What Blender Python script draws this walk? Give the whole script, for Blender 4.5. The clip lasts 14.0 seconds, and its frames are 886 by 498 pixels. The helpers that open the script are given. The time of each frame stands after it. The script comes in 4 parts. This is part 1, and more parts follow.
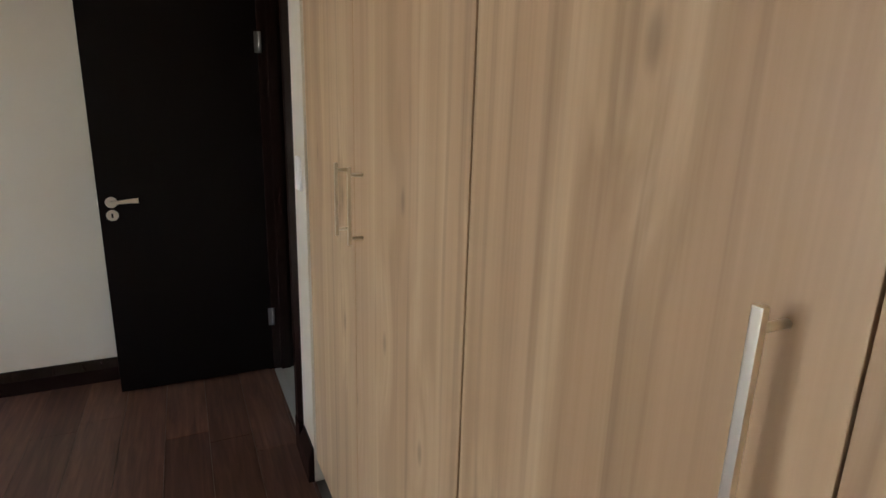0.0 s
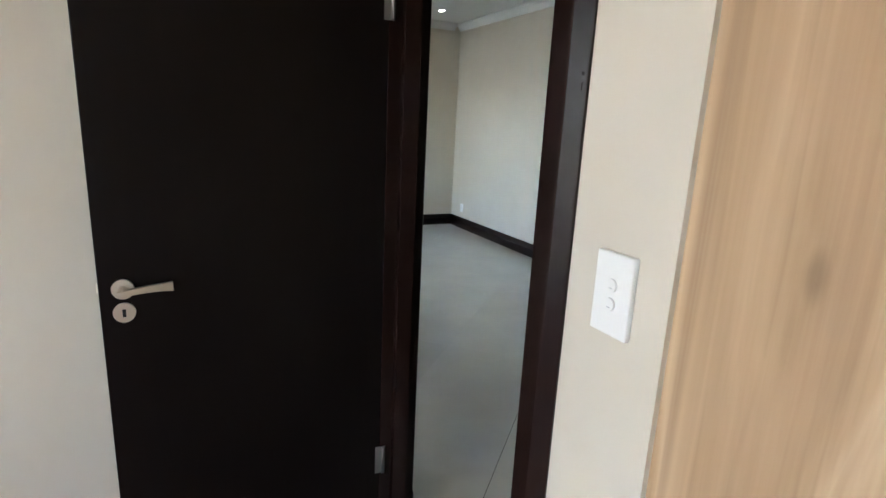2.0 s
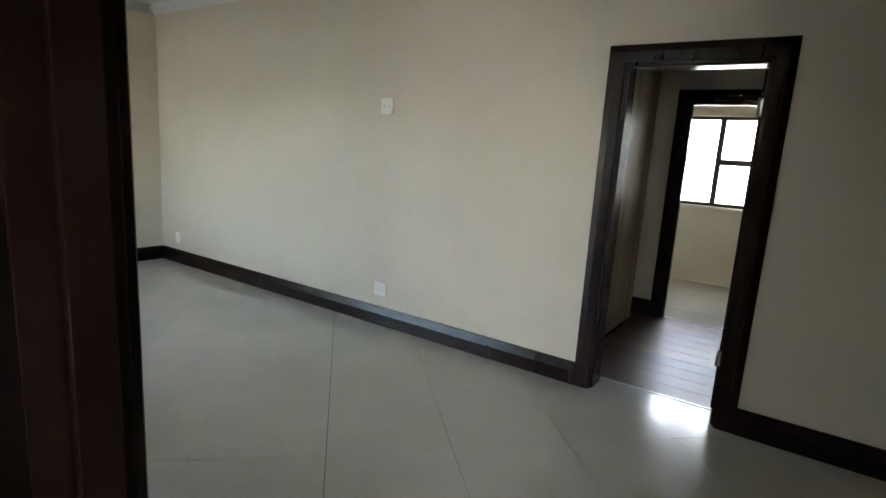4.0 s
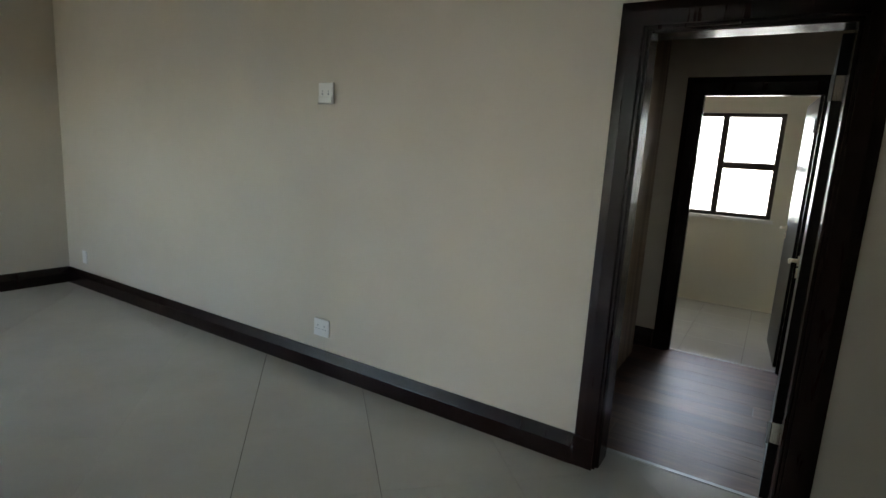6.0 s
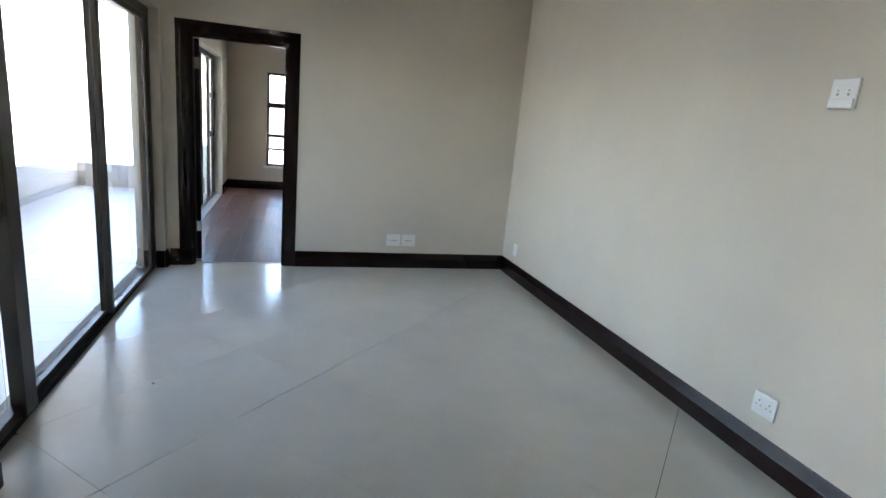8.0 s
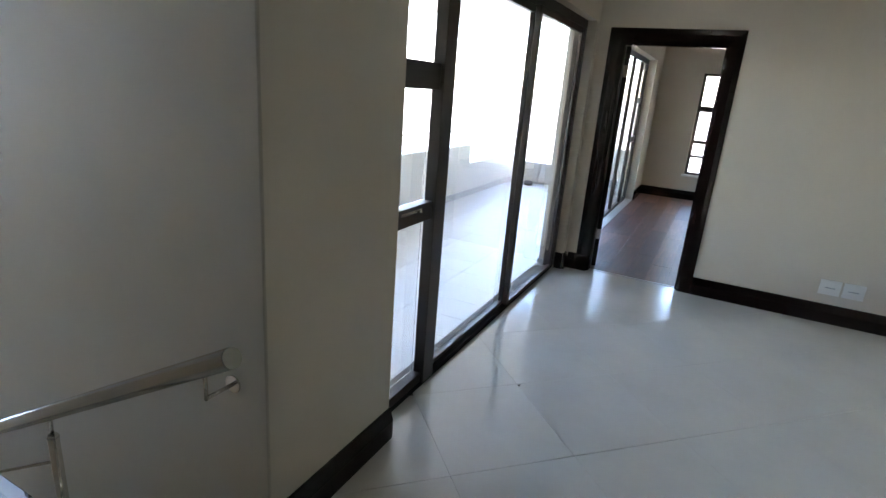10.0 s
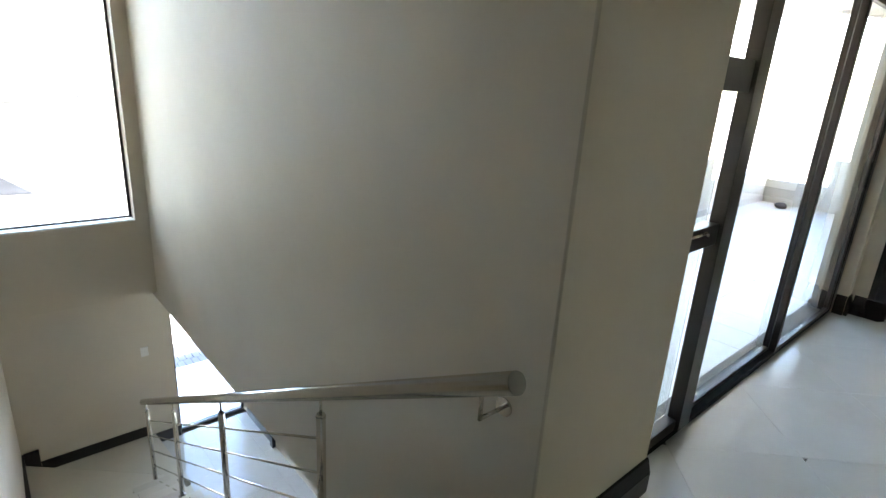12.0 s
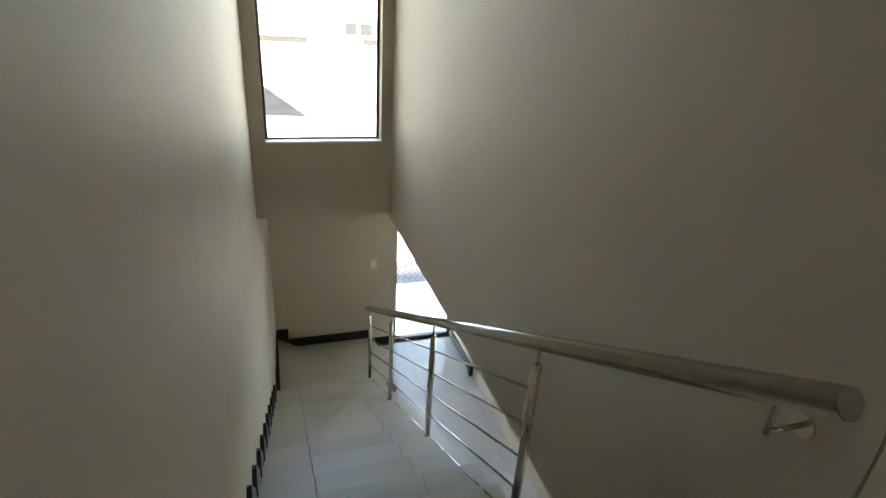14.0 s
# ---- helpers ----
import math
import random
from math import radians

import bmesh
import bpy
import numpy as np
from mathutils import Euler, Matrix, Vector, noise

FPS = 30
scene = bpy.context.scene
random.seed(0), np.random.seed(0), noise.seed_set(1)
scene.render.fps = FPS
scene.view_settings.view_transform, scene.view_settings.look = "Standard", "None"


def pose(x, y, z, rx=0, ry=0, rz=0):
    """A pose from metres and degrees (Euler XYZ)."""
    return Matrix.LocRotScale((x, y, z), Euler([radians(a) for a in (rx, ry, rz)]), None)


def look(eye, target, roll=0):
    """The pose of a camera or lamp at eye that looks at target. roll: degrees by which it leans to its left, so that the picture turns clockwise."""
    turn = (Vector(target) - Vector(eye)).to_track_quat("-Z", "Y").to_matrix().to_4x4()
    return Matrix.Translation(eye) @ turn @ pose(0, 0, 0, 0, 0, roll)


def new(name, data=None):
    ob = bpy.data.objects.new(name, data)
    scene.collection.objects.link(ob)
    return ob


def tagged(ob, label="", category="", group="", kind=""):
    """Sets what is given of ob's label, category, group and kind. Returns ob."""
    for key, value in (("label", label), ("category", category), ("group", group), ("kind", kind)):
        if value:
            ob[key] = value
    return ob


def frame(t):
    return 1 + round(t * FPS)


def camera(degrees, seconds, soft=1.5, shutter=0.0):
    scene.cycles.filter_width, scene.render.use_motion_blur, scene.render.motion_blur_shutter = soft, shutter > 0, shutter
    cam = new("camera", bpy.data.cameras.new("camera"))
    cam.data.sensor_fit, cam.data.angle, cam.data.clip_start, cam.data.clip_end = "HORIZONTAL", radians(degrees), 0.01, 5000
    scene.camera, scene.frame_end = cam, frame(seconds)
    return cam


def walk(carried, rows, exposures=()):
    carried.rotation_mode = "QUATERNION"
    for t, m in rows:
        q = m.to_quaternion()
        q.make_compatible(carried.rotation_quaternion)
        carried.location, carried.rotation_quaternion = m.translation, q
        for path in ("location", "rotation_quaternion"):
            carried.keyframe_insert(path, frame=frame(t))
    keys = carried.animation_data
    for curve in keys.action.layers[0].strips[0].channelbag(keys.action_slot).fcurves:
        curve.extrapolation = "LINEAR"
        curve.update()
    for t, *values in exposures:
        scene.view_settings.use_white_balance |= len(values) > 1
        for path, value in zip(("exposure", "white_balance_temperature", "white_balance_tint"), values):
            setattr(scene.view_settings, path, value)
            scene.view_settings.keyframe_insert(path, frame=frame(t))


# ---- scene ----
cam = camera(79.5, 14.0)
PATH = [
    (0, (-3.392, -8.371, 1.438), (-2.537, -6.627, 0.96), 1.7),
    (0.5, (-3.432, -8.032, 1.443), (-2.66, -6.251, 0.962), 1.9),
    (1, (-3.511, -7.639, 1.442), (-2.751, -5.852, 0.966), 2.4),
    (1.5, (-3.529, -7.273, 1.444), (-2.769, -5.483, 0.978), 2.6),
    (2, (-3.562, -6.939, 1.455), (-2.695, -5.197, 0.993), 2.8),
    (2.5, (-3.54, -6.671, 1.439), (-2.413, -5.078, 1.004), 3.2),
    (3, (-3.468, -6.417, 1.438), (-2.111, -5.005, 1.031), 3.4),
    (3.5, (-3.378, -6.236, 1.451), (-1.801, -5.067, 1.067), 3.6),
    (6, (-2.384, -5.675, 1.438), (-0.706, -4.646, 1.084), 3.5),
    (6.5, (-2.338, -5.502, 1.425), (-0.812, -4.258, 1.073), 4.2),
    (7, (-2.27, -5.293, 1.449), (-1.039, -3.768, 1.05), 4.9),
    (7.5, (-2.227, -5.203, 1.467), (-1.351, -3.459, 1.029), 5.2),
    (8, (-2.225, -5.124, 1.474), (-1.659, -3.262, 1.012), 5.4),
    (8.5, (-2.136, -4.994, 1.514), (-1.905, -3.072, 1.015), 5.3),
    (9, (-2.141, -4.906, 1.555), (-2.301, -2.988, 1.01), 5.2),
    (9.2, (-2.146, -4.873, 1.556), (-2.475, -2.982, 0.996), 5.1),
    (11.3, (-2.327, -4.801, 1.541), (-3.598, -3.377, 0.946), 3.6),
    (11.5, (-2.381, -4.815, 1.538), (-3.696, -3.431, 0.940), 3.5),
    (12, (-2.508, -4.841, 1.504), (-3.924, -3.563, 0.902), 3.5),
    (12.5, (-2.615, -4.841, 1.471), (-4.159, -3.726, 0.860), 3.7),
    (13, (-2.698, -4.825, 1.431), (-4.357, -3.92, 0.777), 3.9),
    (13.5, (-2.744, -4.818, 1.406), (-4.453, -4.083, 0.671), 3.4),
    (14, (-2.777, -4.823, 1.372), (-4.5, -4.238, 0.542), 3.8),
]
walk(cam, [(t, look(e, g, r)) for t, e, g, r in PATH],
     exposures=[(0.0, 3.94, 6700, 12), (1.0, 4.42, 6450, 12), (1.5, 4.55, 6400, 12), (2.0, 4.92, 6300, 12), (2.5, 5.05, 6500, 12), (3.0, 5.0, 6750, 12), (3.5, 4.85, 7000, 12),
                (6.0, 3.85, 7000, 12), (7.0, 4.3, 6800, 13), (8.0, 4.85, 6450, 16), (9.0, 4.55, 6450, 16), (11.5, 4.88, 6750, 13),
                (12.0, 5.0, 6950, 11), (12.5, 5.12, 7300, 11), (13.0, 4.98, 7750, 11), (13.5, 4.72, 7900, 10), (14.0, 4.4, 8100, 10)])

# ---- world, sun, daylight in the openings ----
SUN_EL, SUN_AZ = radians(54), radians(75)
world = bpy.data.worlds.new("world")
scene.world = world
world.use_nodes = True
wn = world.node_tree.nodes
sky = wn.new("ShaderNodeTexSky")
sky.sky_type = "NISHITA"
sky.sun_disc = False
sky.sun_elevation, sky.sun_rotation = SUN_EL, SUN_AZ
wn["Background"].inputs["Strength"].default_value = 0.15
world.node_tree.links.new(sky.outputs["Color"], wn["Background"].inputs["Color"])
sun = new("sun", bpy.data.lights.new("sun", "SUN"))
sun.data.energy, sun.data.angle, sun.data.color = 2.4, radians(0.6), (1.0, 0.95, 0.87)
sun.matrix_world = look((30 * math.sin(SUN_AZ) * math.cos(SUN_EL), 30 * math.cos(SUN_AZ) * math.cos(SUN_EL), 30 * math.sin(SUN_EL)), (0, 0, 0))


def window_light(name, place, toward, w, h, watts, tint=(0.86, 0.93, 1.0)):
    """The sky's light in a window's opening."""
    ob = new(name, bpy.data.lights.new(name, "AREA"))
    ob.data.shape, ob.data.size, ob.data.size_y = "RECTANGLE", w, h
    ob.data.energy, ob.data.color = watts, tint
    ob.matrix_world = look(place, toward)
    return ob


window_light("daylight_bath", (4.30, -5.05, 1.5), (2, -5.05, 1.0), 1.1, 1.0, 0.6)
window_light("daylight_bedroom", (-7.15, -7.7, 1.4), (-4, -7.6, 1.0), 2.2, 1.6, 2.1, (1.0, 0.965, 0.94))


# ---- materials ----
def material(name, color, rough=0.5, metal=0.0, spec=0.5):
    m = bpy.data.materials.new(name)
    m.use_nodes = True
    b = m.node_tree.nodes["Principled BSDF"]
    b.inputs["Base Color"].default_value = (*color, 1)
    b.inputs["Roughness"].default_value = rough
    b.inputs["Metallic"].default_value = metal
    b.inputs["Specular IOR Level"].default_value = spec
    return m


def node(m, kind, **values):
    n = m.node_tree.nodes.new(kind)
    for k, v in values.items():
        n.inputs[k].default_value = v
    return n


def link(m, a, b):
    m.node_tree.links.new(a, b)


def coords(m, scale, world_space=True):
    """Object-independent coordinates in metres, stretched."""
    geo = node(m, "ShaderNodeNewGeometry") if world_space else node(m, "ShaderNodeTexCoord")
    mp = node(m, "ShaderNodeMapping", Scale=scale)
    link(m, geo.outputs["Position"] if world_space else geo.outputs["Object"], mp.inputs["Vector"])
    return mp.outputs["Vector"]


def ramp(m, fac, stops):
    r = m.node_tree.nodes.new("ShaderNodeValToRGB")
    while len(r.color_ramp.elements) < len(stops):
        r.color_ramp.elements.new(0.5)
    for e, (p, c) in zip(r.color_ramp.elements, stops):
        e.position, e.color = p, (*c, 1)
    link(m, fac, r.inputs["Fac"])
    return r.outputs["Color"]


def noise_tex(m, vec, scale, detail=4.0, rough=0.55, distortion=0.0):
    n = node(m, "ShaderNodeTexNoise", Scale=scale, Detail=detail, Roughness=rough, Distortion=distortion)
    link(m, vec, n.inputs["Vector"])
    return n.outputs["Fac"]


def bump(m, height, strength, distance=0.002):
    b = node(m, "ShaderNodeBump", Strength=strength, Distance=distance)
    link(m, height, b.inputs["Height"])
    link(m, b.outputs["Normal"], m.node_tree.nodes["Principled BSDF"].inputs["Normal"])


def mixed(m, fac, a, b):
    n = m.node_tree.nodes.new("ShaderNodeMix")
    n.data_type = "RGBA"
    for sock, v in ((n.inputs[0], fac), (n.inputs[6], a), (n.inputs[7], b)):
        if isinstance(v, bpy.types.NodeSocket):
            link(m, v, sock)
        else:
            sock.default_value = v if isinstance(v, float) else (*v, 1)
    return n.outputs[2]


def base(m, out):
    link(m, out, m.node_tree.nodes["Principled BSDF"].inputs["Base Color"])


def rough(m, fac, lo, hi):
    n = node(m, "ShaderNodeMapRange")
    n.inputs["To Min"].default_value, n.inputs["To Max"].default_value = lo, hi
    link(m, fac, n.inputs["Value"])
    link(m, n.outputs["Result"], m.node_tree.nodes["Principled BSDF"].inputs["Roughness"])


def paint(name, color, grade=0.06):
    m = material(name, color, 0.55, spec=0.3)
    v = coords(m, (1, 1, 1))
    c0 = tuple(c * (1 - grade) for c in color)
    c1 = tuple(min(1, c * (1 + grade * 0.6)) for c in color)
    base(m, ramp(m, noise_tex(m, v, 1.3, 5), [(0.3, c0), (0.7, c1)]))
    rough(m, noise_tex(m, v, 7, 3), 0.45, 0.65)
    bump(m, noise_tex(m, v, 160, 3), 0.12, 0.0012)
    return m


WALL = paint("wall_paint", (0.574, 0.506, 0.404))
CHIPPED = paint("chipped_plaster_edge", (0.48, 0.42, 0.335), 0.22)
CEILING = paint("ceiling_paint", (0.62, 0.61, 0.58), 0.02)
BATH_TILE = paint("bath_wall_tile", (0.72, 0.69, 0.58), 0.03)
OUTWALL = paint("exterior_plaster", (0.62, 0.60, 0.56))


def dark_wood(name, dark, mid, light, lo, hi, spec, waves):
    """Stained timber under a brushed varnish: fine grain, and a gloss that ripples."""
    m = material(name, mid, lo, spec=spec)
    g = noise_tex(m, coords(m, (9, 9, 0.9)), 3.0, 5, 0.6, 0.4)
    base(m, ramp(m, g, [(0.3, dark), (0.55, mid), (0.8, light)]))
    rough(m, noise_tex(m, coords(m, (14, 14, 14)), 1.0, 3), lo, hi)
    bump(m, noise_tex(m, coords(m, (25, 25, 40)), 1.0, 2), waves, 0.001)
    return m


TRIM = dark_wood("dark_stained_wood", (0.0074, 0.0034, 0.0027), (0.0108, 0.0045, 0.0034), (0.0160, 0.0063, 0.0045), 0.22, 0.28, 0.26, 0.005)
LEAF = dark_wood("black_brown_door_veneer", (0.0046, 0.0030, 0.0026), (0.0052, 0.0034, 0.0029), (0.0060, 0.0039, 0.0033), 0.29, 0.31, 0.13, 0.004)


def laminate(name, dark, mid, light, knots=True):
    m = material(name, mid, 0.42, spec=0.35)
    info = node(m, "ShaderNodeObjectInfo")
    geo = node(m, "ShaderNodeNewGeometry")
    off = node(m, "ShaderNodeVectorMath")
    off.operation = "MULTIPLY"
    link(m, info.outputs["Random"], off.inputs[0])
    off.inputs[1].default_value = (3.0, 7.0, 11.0)
    add = node(m, "ShaderNodeVectorMath")
    link(m, geo.outputs["Position"], add.inputs[0])
    link(m, off.outputs["Vector"], add.inputs[1])
    sep = node(m, "ShaderNodeSeparateXYZ")
    link(m, add.outputs["Vector"], sep.inputs["Vector"])
    flat = node(m, "ShaderNodeCombineXYZ")
    link(m, sep.outputs["Y"], flat.inputs["X"])
    link(m, sep.outputs["Z"], flat.inputs["Y"])
    mp3 = node(m, "ShaderNodeMapping", Scale=(3.4, 1.35, 1.0))
    link(m, flat.outputs["Vector"], mp3.inputs["Vector"])
    vor = node(m, "ShaderNodeTexVoronoi", Scale=1.0, Randomness=1.0)
    vor.voronoi_dimensions = "2D"
    link(m, mp3.outputs["Vector"], vor.inputs["Vector"])
    swirl = node(m, "ShaderNodeMapRange")
    swirl.interpolation_type = "SMOOTHSTEP"
    swirl.inputs["From Max"].default_value = 0.4
    swirl.inputs["To Min"].default_value, swirl.inputs["To Max"].default_value = 0.35 if knots else 0.0, 0.0
    link(m, vor.outputs["Distance"], swirl.inputs["Value"])

    def bands(scale_y, scale_z, detail, distortion):
        mp = node(m, "ShaderNodeMapping", Scale=(scale_y, scale_y, scale_z))
        link(m, add.outputs["Vector"], mp.inputs["Vector"])
        push = node(m, "ShaderNodeVectorMath")
        link(m, mp.outputs["Vector"], push.inputs[0])
        link(m, swirl.outputs["Result"], push.inputs[1])
        return noise_tex(m, push.outputs["Vector"], 1.0, detail, 0.5, distortion)

    broad = bands(8.0, 0.28, 4, 0.5)
    c = ramp(m, broad, [(0.34, dark), (0.46, mid), (0.54, light), (0.62, mid), (0.70, dark)])
    rosy = tuple(x * k for x, k in zip(mid, (0.90, 0.85, 0.85)))
    hue = node(m, "ShaderNodeMapRange")
    hue.inputs["From Min"].default_value, hue.inputs["From Max"].default_value = 0.42, 0.66
    hue.inputs["To Max"].default_value = 0.8
    link(m, bands(7.0, 0.16, 3, 0.3), hue.inputs["Value"])
    c = mixed(m, hue.outputs["Result"], c, rosy)
    vein = node(m, "ShaderNodeMapRange")
    vein.inputs["From Min"].default_value, vein.inputs["From Max"].default_value = 0.56, 0.74
    vein.inputs["To Max"].default_value = 0.75
    link(m, bands(30.0, 0.6, 3, 0.4), vein.inputs["Value"])
    c = mixed(m, vein.outputs["Result"], c, tuple(x * k for x, k in zip(dark, (0.74, 0.72, 0.74))))
    fine = bands(150.0, 2.2, 3, 0.0)
    c = mixed(m, 0.12, c, ramp(m, fine, [(0.3, tuple(x * 0.72 for x in dark)), (0.7, light)]))
    if knots:
        k = node(m, "ShaderNodeMapRange")
        k.interpolation_type = "SMOOTHSTEP"
        k.inputs["From Min"].default_value, k.inputs["From Max"].default_value = 0.010, 0.055
        k.inputs["To Min"].default_value, k.inputs["To Max"].default_value = 0.5, 0.0
        link(m, vor.outputs["Distance"], k.inputs["Value"])
        c = mixed(m, k.outputs["Result"], c, tuple(x * 0.45 for x in dark))
    base(m, c)
    bump(m, fine, 0.05, 0.0008)
    return m


OAK = laminate("light_oak_laminate", (0.335, 0.207, 0.110), (0.448, 0.294, 0.166), (0.535, 0.370, 0.222))
BROWN_WOOD = laminate("brown_cupboard_wood", (0.17, 0.095, 0.048), (0.27, 0.165, 0.088), (0.36, 0.235, 0.135), False)


def plank_mat(name, along):
    m = material(name, (0.08, 0.045, 0.03), 0.3, spec=0.4)
    info = node(m, "ShaderNodeObjectInfo")
    sc = (14, 1.1, 14) if along == "y" else (1.1, 14, 14)
    g = noise_tex(m, coords(m, sc), 2.5, 6, 0.6, 0.5)
    c = ramp(m, g, [(0.25, (0.066, 0.031, 0.022)), (0.55, (0.150, 0.076, 0.054)), (0.8, (0.240, 0.132, 0.095))])
    shade = ramp(m, info.outputs["Random"], [(0.0, (0.55, 0.5, 0.5)), (1.0, (1.25, 1.2, 1.15))])
    mul = m.node_tree.nodes.new("ShaderNodeMix")
    mul.data_type, mul.blend_type = "RGBA", "MULTIPLY"
    mul.inputs[0].default_value = 1.0
    link(m, c, mul.inputs[6])
    link(m, shade, mul.inputs[7])
    base(m, mul.outputs[2])
    rough(m, g, 0.34, 0.50)
    bump(m, g, 0.3, 0.002)
    return m


WINDOW_GREY = material("far_window_grey", (0.014, 0.014, 0.016), 0.4)
WEATHERED = paint("weathered_plaster", (0.030, 0.029, 0.028), 0.2)
DARK_PATCH = material("dark_patch", (0.035, 0.035, 0.037), 1.0, spec=0.0)
base(DARK_PATCH, ramp(DARK_PATCH, noise_tex(DARK_PATCH, coords(DARK_PATCH, (1, 1, 1)), 0.8, 6), [(0.3, (0.020, 0.0205, 0.022)), (0.7, (0.030, 0.031, 0.033))]))
PLANK = plank_mat("dark_plank_floor", "y")


def tile_mat(name, color, r0, r1, spec=0.5, spread=0.015):
    m = material(name, color, r0, spec=spec)
    info = node(m, "ShaderNodeObjectInfo")
    v = coords(m, (1, 1, 1))
    n = noise_tex(m, v, 2.2, 6, 0.6)
    c = ramp(m, n, [(0.3, tuple(x * 0.93 for x in color)), (0.7, tuple(min(1, x * 1.04) for x in color))])
    shade = ramp(m, info.outputs["Random"], [(0.0, (1 - spread, 1 - spread, 1 - spread * 0.9)), (1.0, (1 + spread * 0.6, 1 + spread * 0.6, 1 + spread * 0.7))])
    mul = m.node_tree.nodes.new("ShaderNodeMix")
    mul.data_type, mul.blend_type = "RGBA", "MULTIPLY"
    mul.inputs[0].default_value = 1.0
    link(m, c, mul.inputs[6])
    link(m, shade, mul.inputs[7])
    base(m, mul.outputs[2])
    rough(m, noise_tex(m, v, 5, 4), r0, r1)
    bump(m, noise_tex(m, v, 3.0, 2), 0.012, 0.003)
    return m


TILE = tile_mat("polished_porcelain", (0.60, 0.59, 0.545), 0.11, 0.19, 0.75)
HALL_TILE = tile_mat("hall_porcelain", (0.44, 0.44, 0.43), 0.12, 0.20, 0.5)
STAIR_TILE = tile_mat("stair_porcelain", (0.43, 0.395, 0.315), 0.30, 0.36, spread=0.10)
BALCONY_TILE = tile_mat("balcony_tile", (0.44, 0.44, 0.43), 0.35, 0.5)
GROUT = material("grout", (0.10, 0.095, 0.085), 0.9)
SCREED = material("screed", (0.20, 0.19, 0.17), 0.9)
SKIRT_TILE = material("dark_skirting_tile", (0.018, 0.015, 0.014), 0.35)
ALU = material("bronze_aluminium", (0.034, 0.025, 0.020), 0.38, 0.0, 0.35)
ALU_DARK = material("black_rubber", (0.01, 0.01, 0.01), 0.7, spec=0.15)
PLASTIC = material("white_plastic", (0.72, 0.70, 0.66), 0.28)
PLASTIC_GREY = material("grey_plastic", (0.28, 0.28, 0.28), 0.4)
BLACK = material("black_hole", (0.008, 0.008, 0.008), 0.7)
WHITE_PVC = material("white_painted_sill", (0.75, 0.74, 0.70), 0.4)
STONE = material("pale_threshold", (0.50, 0.49, 0.46), 0.35, 0.3)
CONCRETE = paint("pale_concrete", (0.60, 0.59, 0.56))
PAVER = paint("grey_paver", (0.055, 0.052, 0.056), 0.3)
ROOFING = paint("roof_tile_grey", (0.22, 0.21, 0.20))


def steel(name, r, tint=(0.66, 0.63, 0.58)):
    m = material(name, tint, r, 1.0)
    g = noise_tex(m, coords(m, (1, 1, 1), False), 3.0, 2)
    rough(m, g, r * 0.92, r * 1.1)
    return m


STEEL = steel("brushed_steel", 0.17)
NICKEL = steel("satin_nickel", 0.36, (0.84, 0.77, 0.65))


def brushed_rail():
    """Steel brushed round its girth: highlights are drawn out along the tube."""
    m = steel("brushed_tube", 0.22, (0.58, 0.56, 0.52))
    b = m.node_tree.nodes["Principled BSDF"]
    b.inputs["Anisotropic"].default_value = 0.4
    b.inputs["Anisotropic Rotation"].default_value = 0.0
    t = m.node_tree.nodes.new("ShaderNodeTangent")
    t.direction_type, t.axis = "RADIAL", "Z"
    link(m, t.outputs["Tangent"], b.inputs["Tangent"])
    return m


TUBE_STEEL = brushed_rail()
HINGE = steel("dull_hinge_steel", 0.45, (0.32, 0.31, 0.30))
CAP_STEEL = steel("dull_steel", 0.5, (0.30, 0.29, 0.26))


def ground_mat():
    m = material("dry_ground", (0.40, 0.37, 0.31), 0.95)
    v = coords(m, (1, 1, 1))
    base(m, ramp(m, noise_tex(m, v, 0.15, 8, 0.65), [(0.3, (0.20, 0.18, 0.145)), (0.7, (0.30, 0.28, 0.24))]))
    bump(m, noise_tex(m, v, 6, 5), 0.4, 0.03)
    return m


GROUND = ground_mat()


def glass_mat(name, tint=(1, 1, 1), r=0.0):
    m = material(name, tint, r)
    b = m.node_tree.nodes["Principled BSDF"]
    b.inputs["Transmission Weight"].default_value = 1.0
    b.inputs["IOR"].default_value = 1.45
    return m


GLASS = glass_mat("clear_glass", (0.97, 0.99, 0.98))
FROST = glass_mat("frosted_glass", (0.95, 0.97, 0.96), 0.45)
LAMP = material("lamp_glow", (1, 1, 1))
LAMP.node_tree.nodes["Principled BSDF"].inputs["Emission Color"].default_value = (1, 0.94, 0.82, 1)
LAMP.node_tree.nodes["Principled BSDF"].inputs["Emission Strength"].default_value = 2.5


# ---- mesh helpers ----
def box(x0, x1, y0, y1, z0, z1, bevel=0.0, bm=None):
    bm = bm or bmesh.new()
    r = bmesh.ops.create_cube(bm, size=1.0)
    bmesh.ops.scale(bm, vec=(x1 - x0, y1 - y0, z1 - z0), verts=r["verts"])
    bmesh.ops.translate(bm, vec=((x0 + x1) / 2, (y0 + y1) / 2, (z0 + z1) / 2), verts=r["verts"])
    if bevel:
        es = list({e for v in r["verts"] for e in v.link_edges})
        bmesh.ops.bevel(bm, geom=es, offset=bevel, segments=2, affect="EDGES", profile=0.6)
    return bm


